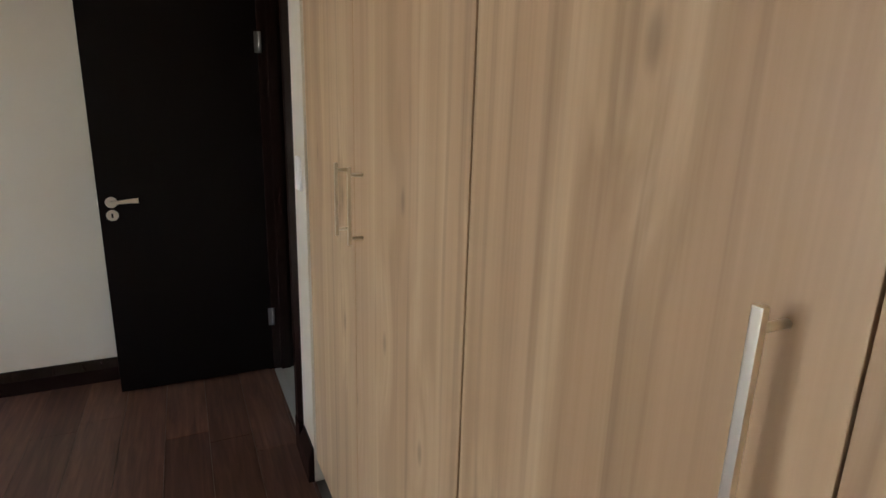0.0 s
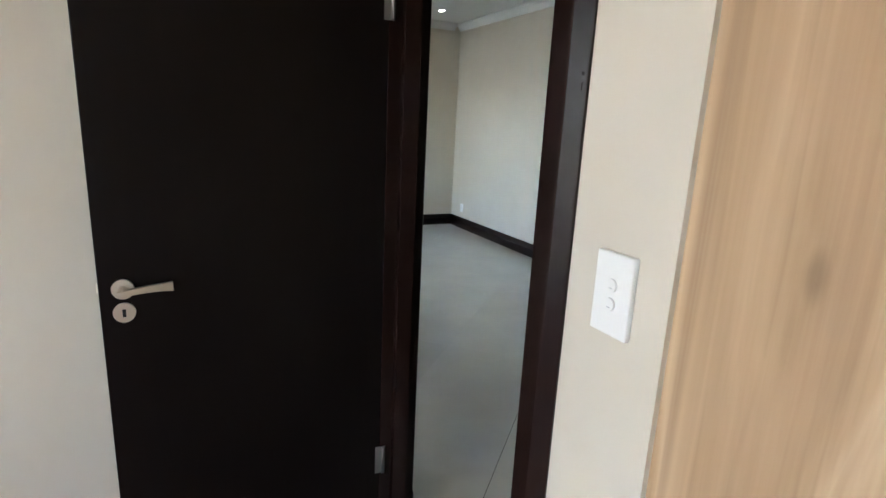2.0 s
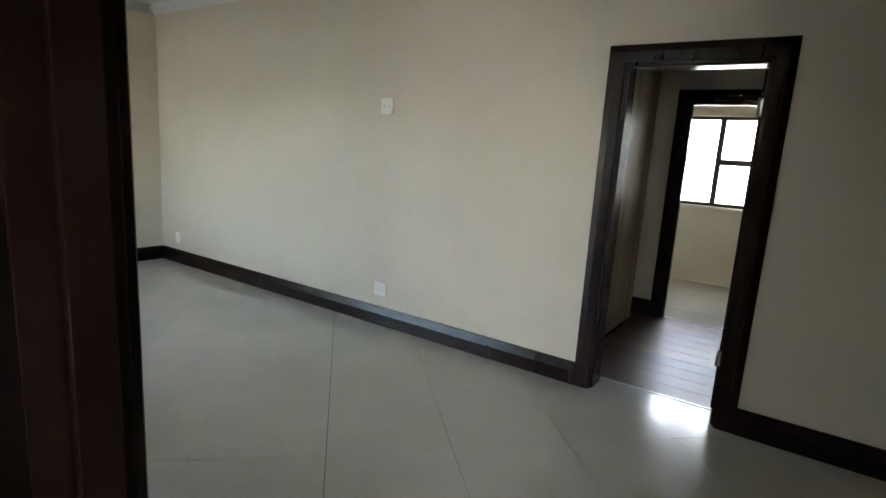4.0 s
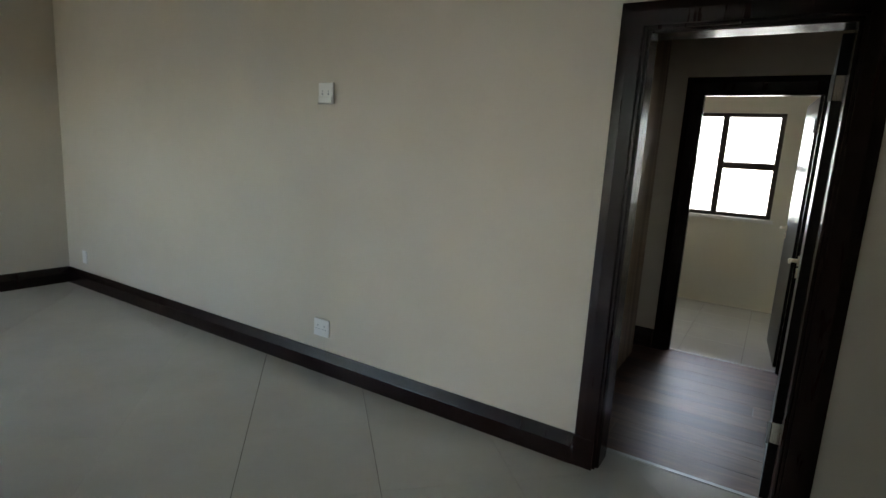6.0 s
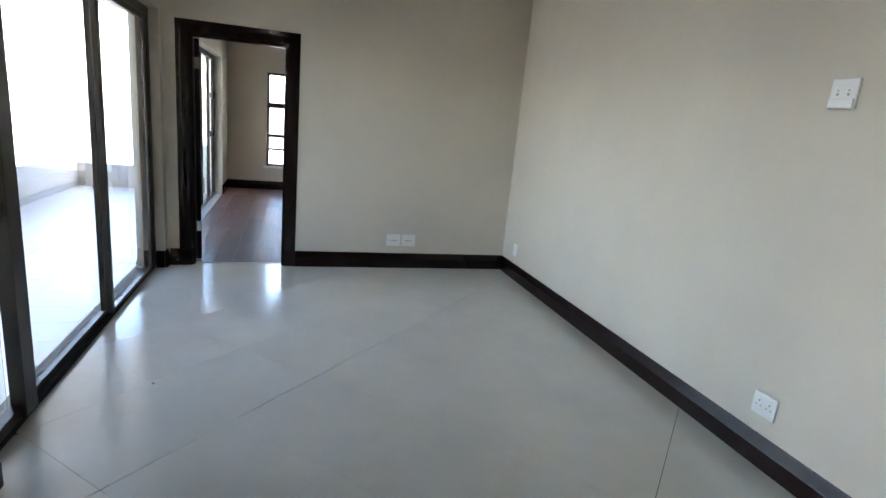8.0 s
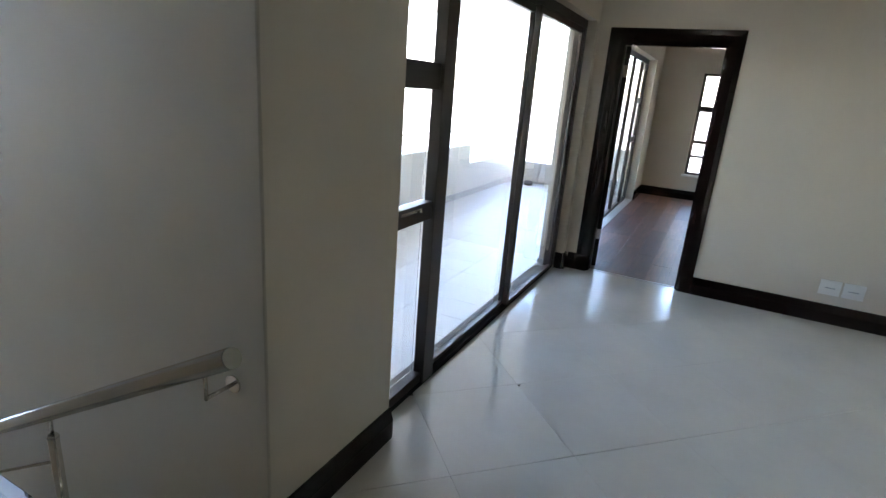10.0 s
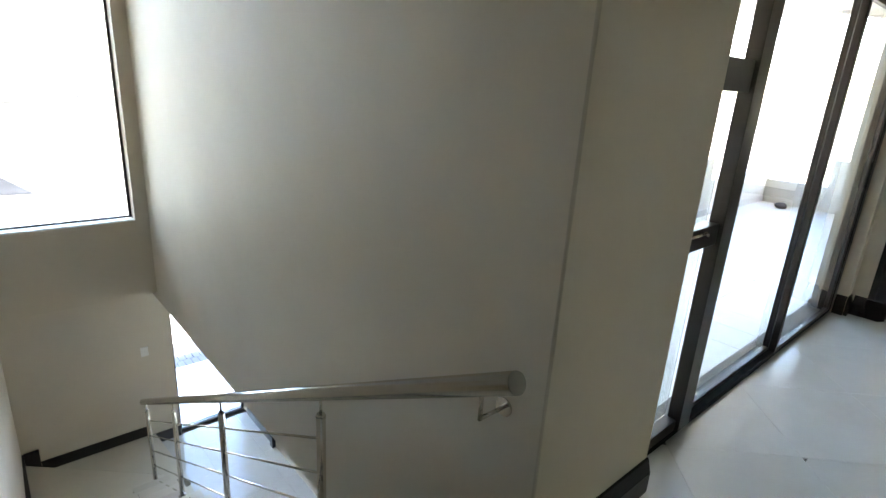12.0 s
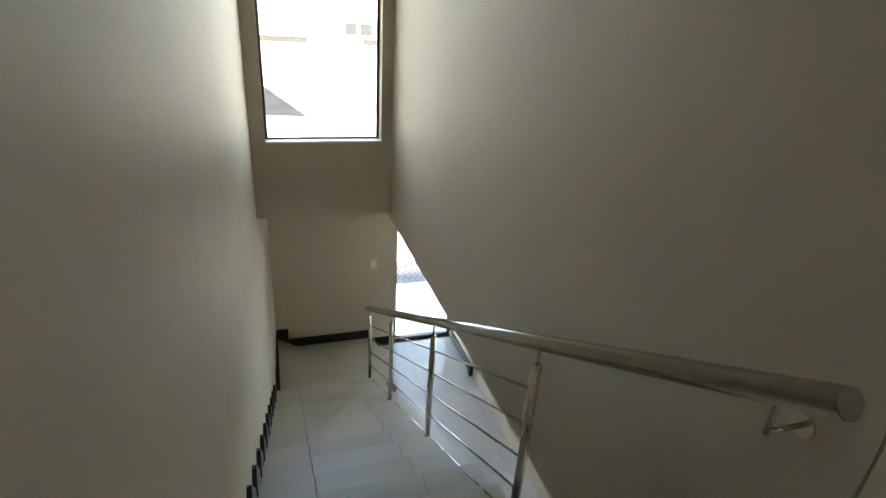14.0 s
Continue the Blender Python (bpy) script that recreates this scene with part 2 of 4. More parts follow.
def tube(p, q, r, n=16, r2=None, bm=None):
    bm = bm or bmesh.new()
    p, q = Vector(p), Vector(q)
    res = bmesh.ops.create_cone(bm, cap_ends=True, segments=n, radius1=r, radius2=r2 or r, depth=(q - p).length)
    m = Matrix.Translation((p + q) / 2) @ (q - p).to_track_quat("Z", "Y").to_matrix().to_4x4()
    bmesh.ops.transform(bm, matrix=m, verts=res["verts"])
    for f in bm.faces:
        f.smooth = len(f.verts) == 4
    return bm


def prism(pts, z0, z1, axis="z", bm=None):
    """A polygon of the plan (or of the x-z plane for axis y), raised between two levels."""
    bm = bm or bmesh.new()
    def at(p, h):
        return (p[0], p[1], h) if axis == "z" else (p[0], h, p[1])
    lo = [bm.verts.new(at(p, z0)) for p in pts]
    hi = [bm.verts.new(at(p, z1)) for p in pts]
    bm.faces.new(lo[::-1])
    bm.faces.new(hi)
    for i in range(len(pts)):
        j = (i + 1) % len(pts)
        bm.faces.new((lo[i], lo[j], hi[j], hi[i]))
    bmesh.ops.recalc_face_normals(bm, faces=bm.faces[:])
    return bm


def mesh(name, bm, mat):
    me = bpy.data.meshes.new(name)
    bm.to_mesh(me)
    bm.free()
    me.materials.append(mat)
    return me


def part(name, bm, mat, parent=None, label=""):
    ob = new(name, mesh(name, bm, mat))
    if parent is not None:
        ob.parent = parent
    if label:
        tagged(ob, label)
    return ob


def thing(name, at, label, category, group="", kind=""):
    e = new(name)
    e.matrix_world = Matrix.Translation(at)
    e.empty_display_size = 0.1
    return tagged(e, label, category, group, kind)


def structure(name, bm, mat, label):
    return tagged(part(name, bm, mat), label, name.split("_")[0], kind="structure")


def wall(name, axis, face, back, a0, a1, z0, z1, holes, mat=WALL, label="warm beige painted plaster wall"):
    """A wall between two planes across an axis, with openings (a, b, low, high) through it."""
    bm = bmesh.new()
    lo, hi = min(face, back), max(face, back)
    def put(u0, u1, w0, w1):
        if u1 - u0 > 1e-4 and w1 - w0 > 1e-4:
            if axis == "x":
                box(lo, hi, u0, u1, w0, w1, bm=bm)
            else:
                box(u0, u1, lo, hi, w0, w1, bm=bm)
    at = a0
    for a, b, low, high in sorted(holes):
        put(at, a, z0, z1)
        put(a, b, z0, low)
        put(a, b, high, z1)
        at = b
    put(at, a1, z0, z1)
    return structure(name, bm, mat, label)


CEIL = 2.76
X_OUT, X_IN = -3.50, -3.245          # outside wall, balcony side
YL, YR = -5.04, -3.762               # stairwell's two walls
ZG = -3.26                           # ground floor
XP = 0.20                            # passage side of the lounge's east wall

# ---- walls ----
wall("wall_east", "x", 0.0, XP, -7.5, 5.0, 0, CEIL, [(-5.88, -5.09, 0, 2.02)])
wall("wall_north", "y", 0.0, 0.14, -3.44, 0.0, 0, CEIL, [(-3.06, -2.225, 0, 2.02)])
wall("wall_slider", "x", X_IN, -3.44, -3.04, 0.0, 0, CEIL, [(-3.04, -0.10, 0, 2.14)])
part_pier = wall("wall_pier", "x", X_IN, X_OUT, YR, -3.04, -0.56, CEIL, [])
wall("wall_bedroom_door", "x", -2.895, -3.012, -6.49, -5.137, 0, CEIL, [(-6.235, -5.39, 0, 2.06)])
def yl(x):
    """The stair's left wall runs slightly out of square."""
    return -5.00 - 0.03 * (x + 7.55)


structure("wall_stair_left", prism([(-9.47, yl(-9.47)), (-3.012, yl(-3.012)), (-3.012, -5.205), (-9.47, -5.205)], -3.7, CEIL), WALL, "warm beige painted plaster wall")
wall("wall_stair_right", "y", YR, -3.50, -7.80, X_OUT, -0.56, CEIL, [])
wall("wall_stair_far", "x", -7.55, -7.80, -5.01, YR, -0.483, CEIL, [(-4.876, -3.868, 0.20, 2.66)])
wall("wall_entrance", "x", -9.27, -9.47, -4.98, -2.28, -3.7, -0.56, [(-3.29, -2.40, ZG, -0.9)])
wall("wall_south", "y", -7.5, -7.62, -2.30, 0.14, 0, CEIL, [])
wall("wall_bedroom_south", "y", -10.3, -10.42, -7.12, -2.3, 0, CEIL, [])
wall("wall_bedroom_west", "x", -7.0, -7.12, -10.3, -5.205, 0, CEIL, [(-8.8, -6.6, 0.6, 2.2)])
wall("wall_wardrobe_back", "x", -2.42, -2.30, -10.3, -6.49, 0, CEIL, [])
wall("wall_second_north", "y", 5.0, 5.14, -3.50, 0.14, 0, CEIL, [(-2.60, -2.10, 0.42, 2.03)])
wall("wall_second_west", "x", X_IN, -3.42, 0.14, 5.0, 0, CEIL, [(0.98, 4.2, 0, 2.14)])
wall("wall_passage_bath", "x", 2.03, 2.15, -7.0, -4.3, 0, CEIL, [(-5.90, -5.08, 0, 2.02)])
wall("wall_passage_left", "y", -4.36, -4.24, 0.14, 4.12, 0, CEIL, [])
wall("wall_passage_right", "y", -7.0, -7.12, 0.14, 4.12, 0, CEIL, [])
wall("wall_bath_window", "x", 4.0, 4.14, -7.0, -4.36, 0, CEIL, [(-5.655, -4.55, 0.96, 2.03)], BATH_TILE, "cream tiled bathroom wall")
wall("wall_ground_right", "y", -2.40, -2.28, -9.27, -2.05, -3.7, -0.56, [])
wall("wall_ground_back", "x", -2.2, -2.05, -5.04, -2.40, -3.7, -0.27, [])

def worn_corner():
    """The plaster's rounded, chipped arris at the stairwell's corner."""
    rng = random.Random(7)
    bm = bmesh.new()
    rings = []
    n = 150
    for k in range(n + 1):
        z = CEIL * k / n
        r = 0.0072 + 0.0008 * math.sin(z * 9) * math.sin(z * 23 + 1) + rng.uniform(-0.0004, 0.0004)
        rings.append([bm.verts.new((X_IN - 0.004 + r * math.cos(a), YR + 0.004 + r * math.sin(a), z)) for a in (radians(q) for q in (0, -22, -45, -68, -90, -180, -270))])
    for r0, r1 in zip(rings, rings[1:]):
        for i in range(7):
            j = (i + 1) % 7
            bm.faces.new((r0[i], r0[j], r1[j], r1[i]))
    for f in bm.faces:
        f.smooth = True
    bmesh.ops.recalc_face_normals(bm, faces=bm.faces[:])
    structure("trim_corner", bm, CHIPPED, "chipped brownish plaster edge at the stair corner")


worn_corner()

# ---- ceilings and slabs ----
# Past the bath's outer wall it runs on as an added, unseen sun-blocking eave.
structure("ceiling", box(-7.12, 6.3, -10.42, 5.14, CEIL, CEIL + 0.2), CEILING, "white painted flat ceiling")
structure("ceiling_stair", box(-7.80, -7.12, -5.205, -3.50, CEIL, CEIL + 0.2), CEILING, "white painted flat ceiling")
structure("floor_slab", box(-2.968, XP, -7.62, 0.14, -0.26, -0.006), GROUT, "concrete floor slab with grey grout")
structure("floor_slab_side", box(X_OUT, -2.968, YR, 0.14, -0.56, -0.006), GROUT, "concrete floor slab with grey grout")
structure("floor_bedroom", box(-7.12, -2.968, -10.42, -5.205, -0.25, -0.012), SCREED, "screed under a dark plank floor")
structure("floor_second_bedroom", box(X_OUT, 0.14, 0.141, 5.14, -0.25, -0.012), SCREED, "screed under a dark plank floor")
structure("floor_passage", box(XP, 4.14, -7.12, -4.24, -0.25, -0.012), SCREED, "screed under a dark plank floor")
structure("ceiling_ground", box(-9.47, -7.80, -5.1, -2.28, -0.56, -0.40), CEILING, "plain soffit over the entrance hall")

# ---- cornice ----
def cornice(name, p, q, inward):
    """A coved cornice along a wall."""
    prof = [(0, -0.085), (0.012, -0.085), (0.018, -0.07), (0.045, -0.035), (0.075, -0.018), (0.09, -0.012), (0.09, 0), (0, 0)]
    bm = bmesh.new()
    p, q, inward = Vector(p), Vector(q), Vector(inward)
    rings = []
    for e in (p, q):
        rings.append([bm.verts.new(e + inward * a + Vector((0, 0, CEIL + b))) for a, b in prof])
    for i in range(len(prof)):
        j = (i + 1) % len(prof)
        bm.faces.new((rings[0][i], rings[0][j], rings[1][j], rings[1][i]))
    bm.faces.new(rings[0])
    bm.faces.new(rings[1][::-1])
    bmesh.ops.recalc_face_normals(bm, faces=bm.faces[:])
    structure(name, bm, CEILING, "white moulded plaster cornice")


cornice("cornice_east", (0, -7.5, 0), (0, 0, 0), (-1, 0, 0))
cornice("cornice_north", (X_IN, 0, 0), (-0.09, 0, 0), (0, -1, 0))
cornice("cornice_slider", (X_IN, YR, 0), (X_IN, -0.09, 0), (1, 0, 0))
cornice("cornice_second", (X_IN, 5.0, 0), (0, 5.0, 0), (0, -1, 0))


# ---- skirting boards and door frames, of one splayed moulding ----
def rings_mesh(a, b):
    """A solid between two rings of points."""
    bm = bmesh.new()
    ra, rb = [bm.verts.new(p) for p in a], [bm.verts.new(p) for p in b]
    bm.faces.new(ra)
    bm.faces.new(rb[::-1])
    for i in range(len(ra)):
        j = (i + 1) % len(ra)
        bm.faces.new((ra[i], rb[i], rb[j], ra[j]))
    bmesh.ops.recalc_face_normals(bm, faces=bm.faces[:])
    return bm


T = 0.024


def skirting(name, x0, x1, y0, y1, to, h=0.15):
    """A board whose upper part slopes back to the wall, which lies on the side named."""
    t = (x1 - x0) if to in ("-x", "+x") else (y1 - y0)
    prof = [(0, 0), (t, 0), (t, h * 0.60), (t * 0.93, h * 0.63), (t * 0.34, h - 0.005), (t * 0.24, h), (0, h)]
    at = {"+x": lambda o, z, k: (x1 - o, (y0, y1)[k], z), "-x": lambda o, z, k: (x0 + o, (y0, y1)[k], z),
          "+y": lambda o, z, k: ((x0, x1)[k], y1 - o, z), "-y": lambda o, z, k: ((x0, x1)[k], y0 + o, z)}[to]
    structure(name, rings_mesh([at(o, z, 0) for o, z in prof], [at(o, z, 1) for o, z in prof]), TRIM, "dark stained wooden skirting board with a splayed top")


skirting("baseboard_east", -T, 0, -5.02, -T, "+x")
skirting("baseboard_east_south", -T, 0, -7.5, -5.955, "+x")
skirting("baseboard_north", -2.136, 0, -T, 0, "+y")
skirting("baseboard_north_left", X_IN + T, -3.149, -T, 0, "+y")
skirting("baseboard_slider_stub", X_IN, X_IN + T, -0.10, 0, "-x")
skirting("baseboard_slider_return", X_IN - 0.07, X_IN - 0.001, -0.114, -0.101, "+y")
skirting("baseboard_pier", X_IN, X_IN + T, -3.74, -3.035, "-x")
skirting("baseboard_pier_return", X_IN - 0.07, X_IN - 0.001, -3.039, -3.025, "-y")
skirting("baseboard_bedroom_north", -6.99, -3.025, -5.205 - T, -5.205, "+y", 0.125)
skirting("baseboard_bedroom_switch", -3.012 - T, -3.012, -6.488, -6.30, "+x")
skirting("baseboard_second_north", X_IN, 0, 5.0 - T, 5.0, "+y")
skirting("baseboard_second_west", X_IN, X_IN + T, 4.2, 4.974, "-x")
skirting("baseboard_second_west_near", X_IN, X_IN + T, 0.16, 0.98, "-x")
skirting("baseboard_passage", 2.03 - T, 2.03, -4.994, -4.36, "+x")
skirting("baseboard_lounge_west", -2.895, -2.895 + T, -5.29, -5.137, "-x")


def door_frame(name, axis, f0, f1, a0, a1, top, shut="hi", arch=0.10, lining=0.03, proud=0.019):
    """A dark lining with mitred, splayed architraves on both faces, a0..a1 the clear opening."""
    e = thing(name, (0, 0, 0), "dark stained wooden door frame with splayed architrave", "door frame", kind="structure")

    def spot(u, w, z):
        return (w, u, z) if axis == "x" else (u, w, z)

    def put(pname, u0, u1, w0, w1, z0, z1, b):
        bm = box(w0, w1, u0, u1, z0, z1, b) if axis == "x" else box(u0, u1, w0, w1, z0, z1, b)
        part(pname, bm, TRIM, e)

    lo, hi = min(f0, f1), max(f0, f1)
    put("lining", a0 - lining, a0, lo, hi, 0, top + lining, 0.002)
    put("lining", a1, a1 + lining, lo, hi, 0, top + lining, 0.002)
    put("head", a0, a1, lo, hi, top, top + lining, 0.002)
    flat = 0.012 + (arch - 0.012) * 0.58
    prof = [(0.012, 0.0), (0.012, proud - 0.003), (0.015, proud), (flat, proud), (flat + 0.004, proud - 0.001), (arch - 0.003, proud * 0.26), (arch, proud * 0.2), (arch, 0.0)]
    for w, d in ((lo, -1), (hi, 1)):
        part("architrave", rings_mesh([spot(a0 - o, w + d * p, 0.15) for o, p in prof], [spot(a0 - o, w + d * p, top + o) for o, p in prof]), TRIM, e)
        part("architrave", rings_mesh([spot(a1 + o, w + d * p, 0.15) for o, p in prof], [spot(a1 + o, w + d * p, top + o) for o, p in prof]), TRIM, e)
        part("architrave_head", rings_mesh([spot(a0 - o, w + d * p, top + o) for o, p in prof], [spot(a1 + o, w + d * p, top + o) for o, p in prof]), TRIM, e)
        w0, w1 = (w - proud - 0.003, w) if d < 0 else (w, w + proud + 0.003)
        put("plinth_block", a0 - arch - 0.004, a0 - 0.010, w0, w1, 0, 0.152, 0.004)
        put("plinth_block", a1 + 0.010, a1 + arch + 0.004, w0, w1, 0, 0.152, 0.004)
    q0, q1 = (lo + 0.045, hi - 0.02) if shut == "lo" else (lo + 0.02, hi - 0.045)
    put("stop", a0, a0 + 0.013, q0, q1, 0, top - 0.013, 0.002)
    put("stop", a1 - 0.013, a1, q0, q1, 0, top - 0.013, 0.002)
    put("stop_head", a0, a1, q0, q1, top - 0.013, top, 0.002)
    return e


door_frame("door_frame_bedroom", "x", -3.012, -2.895, -6.20, -5.424, 2.03, "lo", arch=0.093)
door_frame("door_frame_second", "y", 0.0, 0.14, -3.03, -2.255, 1.99, arch=0.115)
door_frame("door_frame_passage", "x", 0.0, XP, -5.845, -5.13, 1.985, arch=0.11)
door_frame("door_frame_bath", "x", 2.03, 2.15, -5.865, -5.115, 1.980, arch=0.115)


def lever(parent, x, y, z, side, inward):
    """Lever handle on a rose, with a keyhole escutcheon below; local to a leaf that lies along x."""
    h = part("handle", tube((x, y, z), (x, y + side * 0.008, z), 0.026, 28), NICKEL, parent, "satin nickel lever handle on a round rose")
    part("spindle", tube((x, y + side * 0.006, z), (x, y + side * 0.045, z), 0.010, 16), NICKEL, h)
    bm = bmesh.new()
    n = 9
    rings = []
    for i in range(n):
        u = i / (n - 1)
        cx = x + inward * 0.125 * u - inward * 0.008
        cz = z + 0.012 * math.sin(u * math.pi / 2) - 0.002
        hh, tt = 0.007 + 0.004 * u * u, 0.008 - 0.003 * u
        rings.append([bm.verts.new((cx, y + side * (0.042 + a * tt), cz + b * hh)) for a, b in ((-1, -1), (-0.2, -1.2), (1, -1), (1, 1), (-0.2, 1.2), (-1, 1))])
    for r0, r1 in zip(rings, rings[1:]):
        for i in range(6):
            j = (i + 1) % 6
            bm.faces.new((r0[i], r0[j], r1[j], r1[i]))
    bm.faces.new(rings[0])
    bm.faces.new(rings[-1])
    bmesh.ops.recalc_face_normals(bm, faces=bm.faces[:])
    part("lever", bm, NICKEL, h)
    k = part("escutcheon", tube((x + 0.001, y, z - 0.063), (x + 0.001, y + side * 0.008, z - 0.063), 0.026, 28), NICKEL, parent, "round satin nickel keyhole cover")
    part("keyhole", box(x - 0.003, x + 0.005, y + side * 0.008 - 0.0012, y + side * 0.008 + 0.0012, z - 0.074, z - 0.053), BLACK, k)


def door_leaf(name, hinge, angle, width, height, label, hinge_side, handle_z=1.0, mat=None, lever_sides=(1, -1)):
    """A leaf from its hinge line along local x; the angle turns it about the hinge."""
    e = thing(name, (0, 0, 0), label, "door")
    part("leaf", box(0.004, width, -0.02, 0.02, 0.010, height, 0.003), mat or LEAF, e)
    for s in lever_sides:
        lever(e, width - 0.055, s * 0.02, handle_z, s, -1)
    part("latch", box(width - 0.001, width + 0.006, -0.008, 0.008, handle_z - 0.012, handle_z + 0.012, 0.002), NICKEL, e)
    for z in (0.325, 1.777):
        hg = part("hinge", box(-0.012, 0.022, hinge_side * 0.0205, hinge_side * 0.023, z - 0.05, z + 0.05), HINGE, e, "dull steel butt hinge")
        part("knuckle", tube((-0.004, hinge_side * 0.026, z - 0.05), (-0.004, hinge_side * 0.026, z + 0.05), 0.006, 10), HINGE, hg)
        part("edge_plate", box(0.0015, 0.0045, -0.017, 0.017, z - 0.047, z + 0.047), STEEL, hg, "bright hinge plate on the door's edge")
    e.matrix_world = pose(*hinge, 0, 0, angle)
    return e


door_leaf("bedroom_door", (-3.004, -5.402, 0), 179.2, 0.765, 2.03, "open dark brown wooden door with a nickel lever handle", 1)
door_leaf("second_bedroom_door", (-3.005, 0.172, 0), 105, 0.765, 1.98, "open dark brown wooden door beside a plank floor", 1)
door_leaf("passage_door", (XP + 0.032, -5.821, 0), -2, 0.71, 1.98, "open dark brown wooden door with steel hinges", 1)
door_leaf("bathroom_door", (2.175, -5.855, 0), 4, 0.73, 1.98, "open dark wooden bathroom door with a lever handle", 1)

# thresholds: narrow metal strips where planks meet tiles
structure("threshold_bedroom", box(-3.006, -2.968, -6.20, -5.424, -0.005, 0.004, 0.0015), STONE, "pale metal strip where planks meet tiles")
structure("threshold_passage", box(XP + 0.012, XP + 0.038, -5.845, -5.13, -0.005, 0.004, 0.0015), STONE, "pale metal strip where planks meet tiles")
structure("threshold_second", box(-3.03, -2.255, 0.060, 0.084, -0.005, 0.004, 0.0015), STONE, "pale metal strip where planks meet tiles")
structure("threshold_bath", box(2.080, 2.104, -5.865, -5.125, -0.005, 0.004, 0.0015), STONE, "pale metal strip where planks meet tiles")


structure("threshold_second_slider", box(-3.352, X_IN, 0.985, 4.195, -0.011, 0.003, 0.0015), STONE, "pale tiled strip along the sliding door")


# ---- wardrobe ----
def wardrobe(y_far, y_mid, y_near, handles):
    e = thing("wardrobe", (-2.7, (y_far + y_near) / 2, 0), "built-in light oak laminate wardrobe with two tall doors", "wardrobe", "wardrobe units")
    off = Matrix.Translation(-Vector((-2.7, (y_far + y_near) / 2, 0)))
    def put(n, bm, mat, par=e, lab=""):
        if par is e:
            bmesh.ops.transform(bm, matrix=off, verts=bm.verts[:])
        return part(n, bm, mat, par, lab)
    put("body", box(-2.975, -2.43, y_near + 0.003, y_far - 0.003, 0.09, 2.60), OAK)
    put("plinth", box(-2.96, -2.45, y_near + 0.003, y_far - 0.003, 0.0, 0.09), TRIM, e, "dark recessed plinth")
    for a, b, hy in ((y_far, y_mid, handles[0]), (y_mid, y_near, handles[1])):
        d = put("door", box(-3.002, -2.982, b + 0.0012, a - 0.0012, 0.10, 2.60, 0.0015), OAK, e)
        bm = box(-3.040, -3.032, hy - 0.0045, hy + 0.0045, 1.125, 1.317, 0.001)
        bmesh.ops.transform(bm, matrix=off, verts=bm.verts[:])
        h = part("handle", bm, NICKEL, d, "square satin nickel bar handle")
        for z in (1.142, 1.299):
            bm = tube((-3.034, hy, z), (-3.0, hy, z), 0.0038, 12)
            bmesh.ops.transform(bm, matrix=off, verts=bm.verts[:])
            part("standoff", bm, NICKEL, d)
    return e


wardrobe(-6.485, -7.052, -7.660, (-7.000, -7.121))
wardrobe(-7.6635, -8.205, -8.79, (-8.152, -8.273))
wardrobe(-8.796, -9.37, -9.94, (-9.31, -9.43))
wall("wall_wardrobe_side", "y", -6.486, -6.43, -2.893, -2.30, 0, CEIL, [])
wall("wall_over_wardrobe", "x", -3.012, -2.42, -10.3, -6.49, 2.604, CEIL, [])


# ---- switches and sockets ----
def plate(name, center, normal, w, h, label, kind):
    """A white wall plate, built facing -y and turned to its wall."""
    e = thing(name, (0, 0, 0), label, "wall plate")
    part("cover", box(-w / 2, w / 2, -0.011, 0.0, -h / 2, h / 2, 0.0035), PLASTIC, e)
    if kind == "switch":
        for z in (0.014, -0.014):
            r = part("rocker", tube((0.0, -0.0108, z), (0.0, -0.0135, z), 0.010, 24, 0.0092), PLASTIC, e)
            part("marking", box(-0.0035, 0.0035, -0.0138, -0.0134, z - 0.0045, z - 0.0036), PLASTIC_GREY, r)
    elif kind == "socket":
        part("insert", box(-w * 0.42, w * 0.42, -0.0125, -0.010, -h * 0.40, h * 0.34, 0.001), PLASTIC, e)
        for x in (-w * 0.22, w * 0.22):
            for dx, dz, r in ((0, 0.014, 0.0052), (-0.012, -0.008, 0.0042), (0.012, -0.008, 0.0042)):
                part("pin_hole", tube((x + dx, -0.0121, dz), (x + dx, -0.0131, dz), r, 14), PLASTIC_GREY, e)
            part("rocker", box(x - 0.008, x + 0.008, -0.0155, -0.0120, h * 0.20, h * 0.29, 0.001), PLASTIC, e)
    elif kind == "outlet":
        part("insert", box(-w * 0.42, w * 0.42, -0.0125, -0.010, -h * 0.12, h * 0.30, 0.001), PLASTIC, e)
        for x in (-w * 0.2, w * 0.2):
            part("pin_hole", tube((x, -0.0121, -0.004), (x, -0.0131, -0.004), 0.006, 14), PLASTIC_GREY, e)
            part("pin_hole", tube((x, -0.0121, 0.012), (x, -0.0131, 0.012), 0.004, 14), PLASTIC_GREY, e)
        part("cable_flap", box(-w * 0.45, w * 0.45, -0.019, -0.011, -h * 0.46, -h * 0.18, 0.002), PLASTIC, e)
    elif kind == "slots":
        part("slot", box(-w * 0.25, w * 0.25, -0.0118, -0.0109, -0.006, 0.0, 0.0), PLASTIC_GREY, e)
    e.matrix_world = pose(*center, 0, 0, {"-y": 0, "+y": 180, "-x": -90, "+x": 90}[normal])
    return e


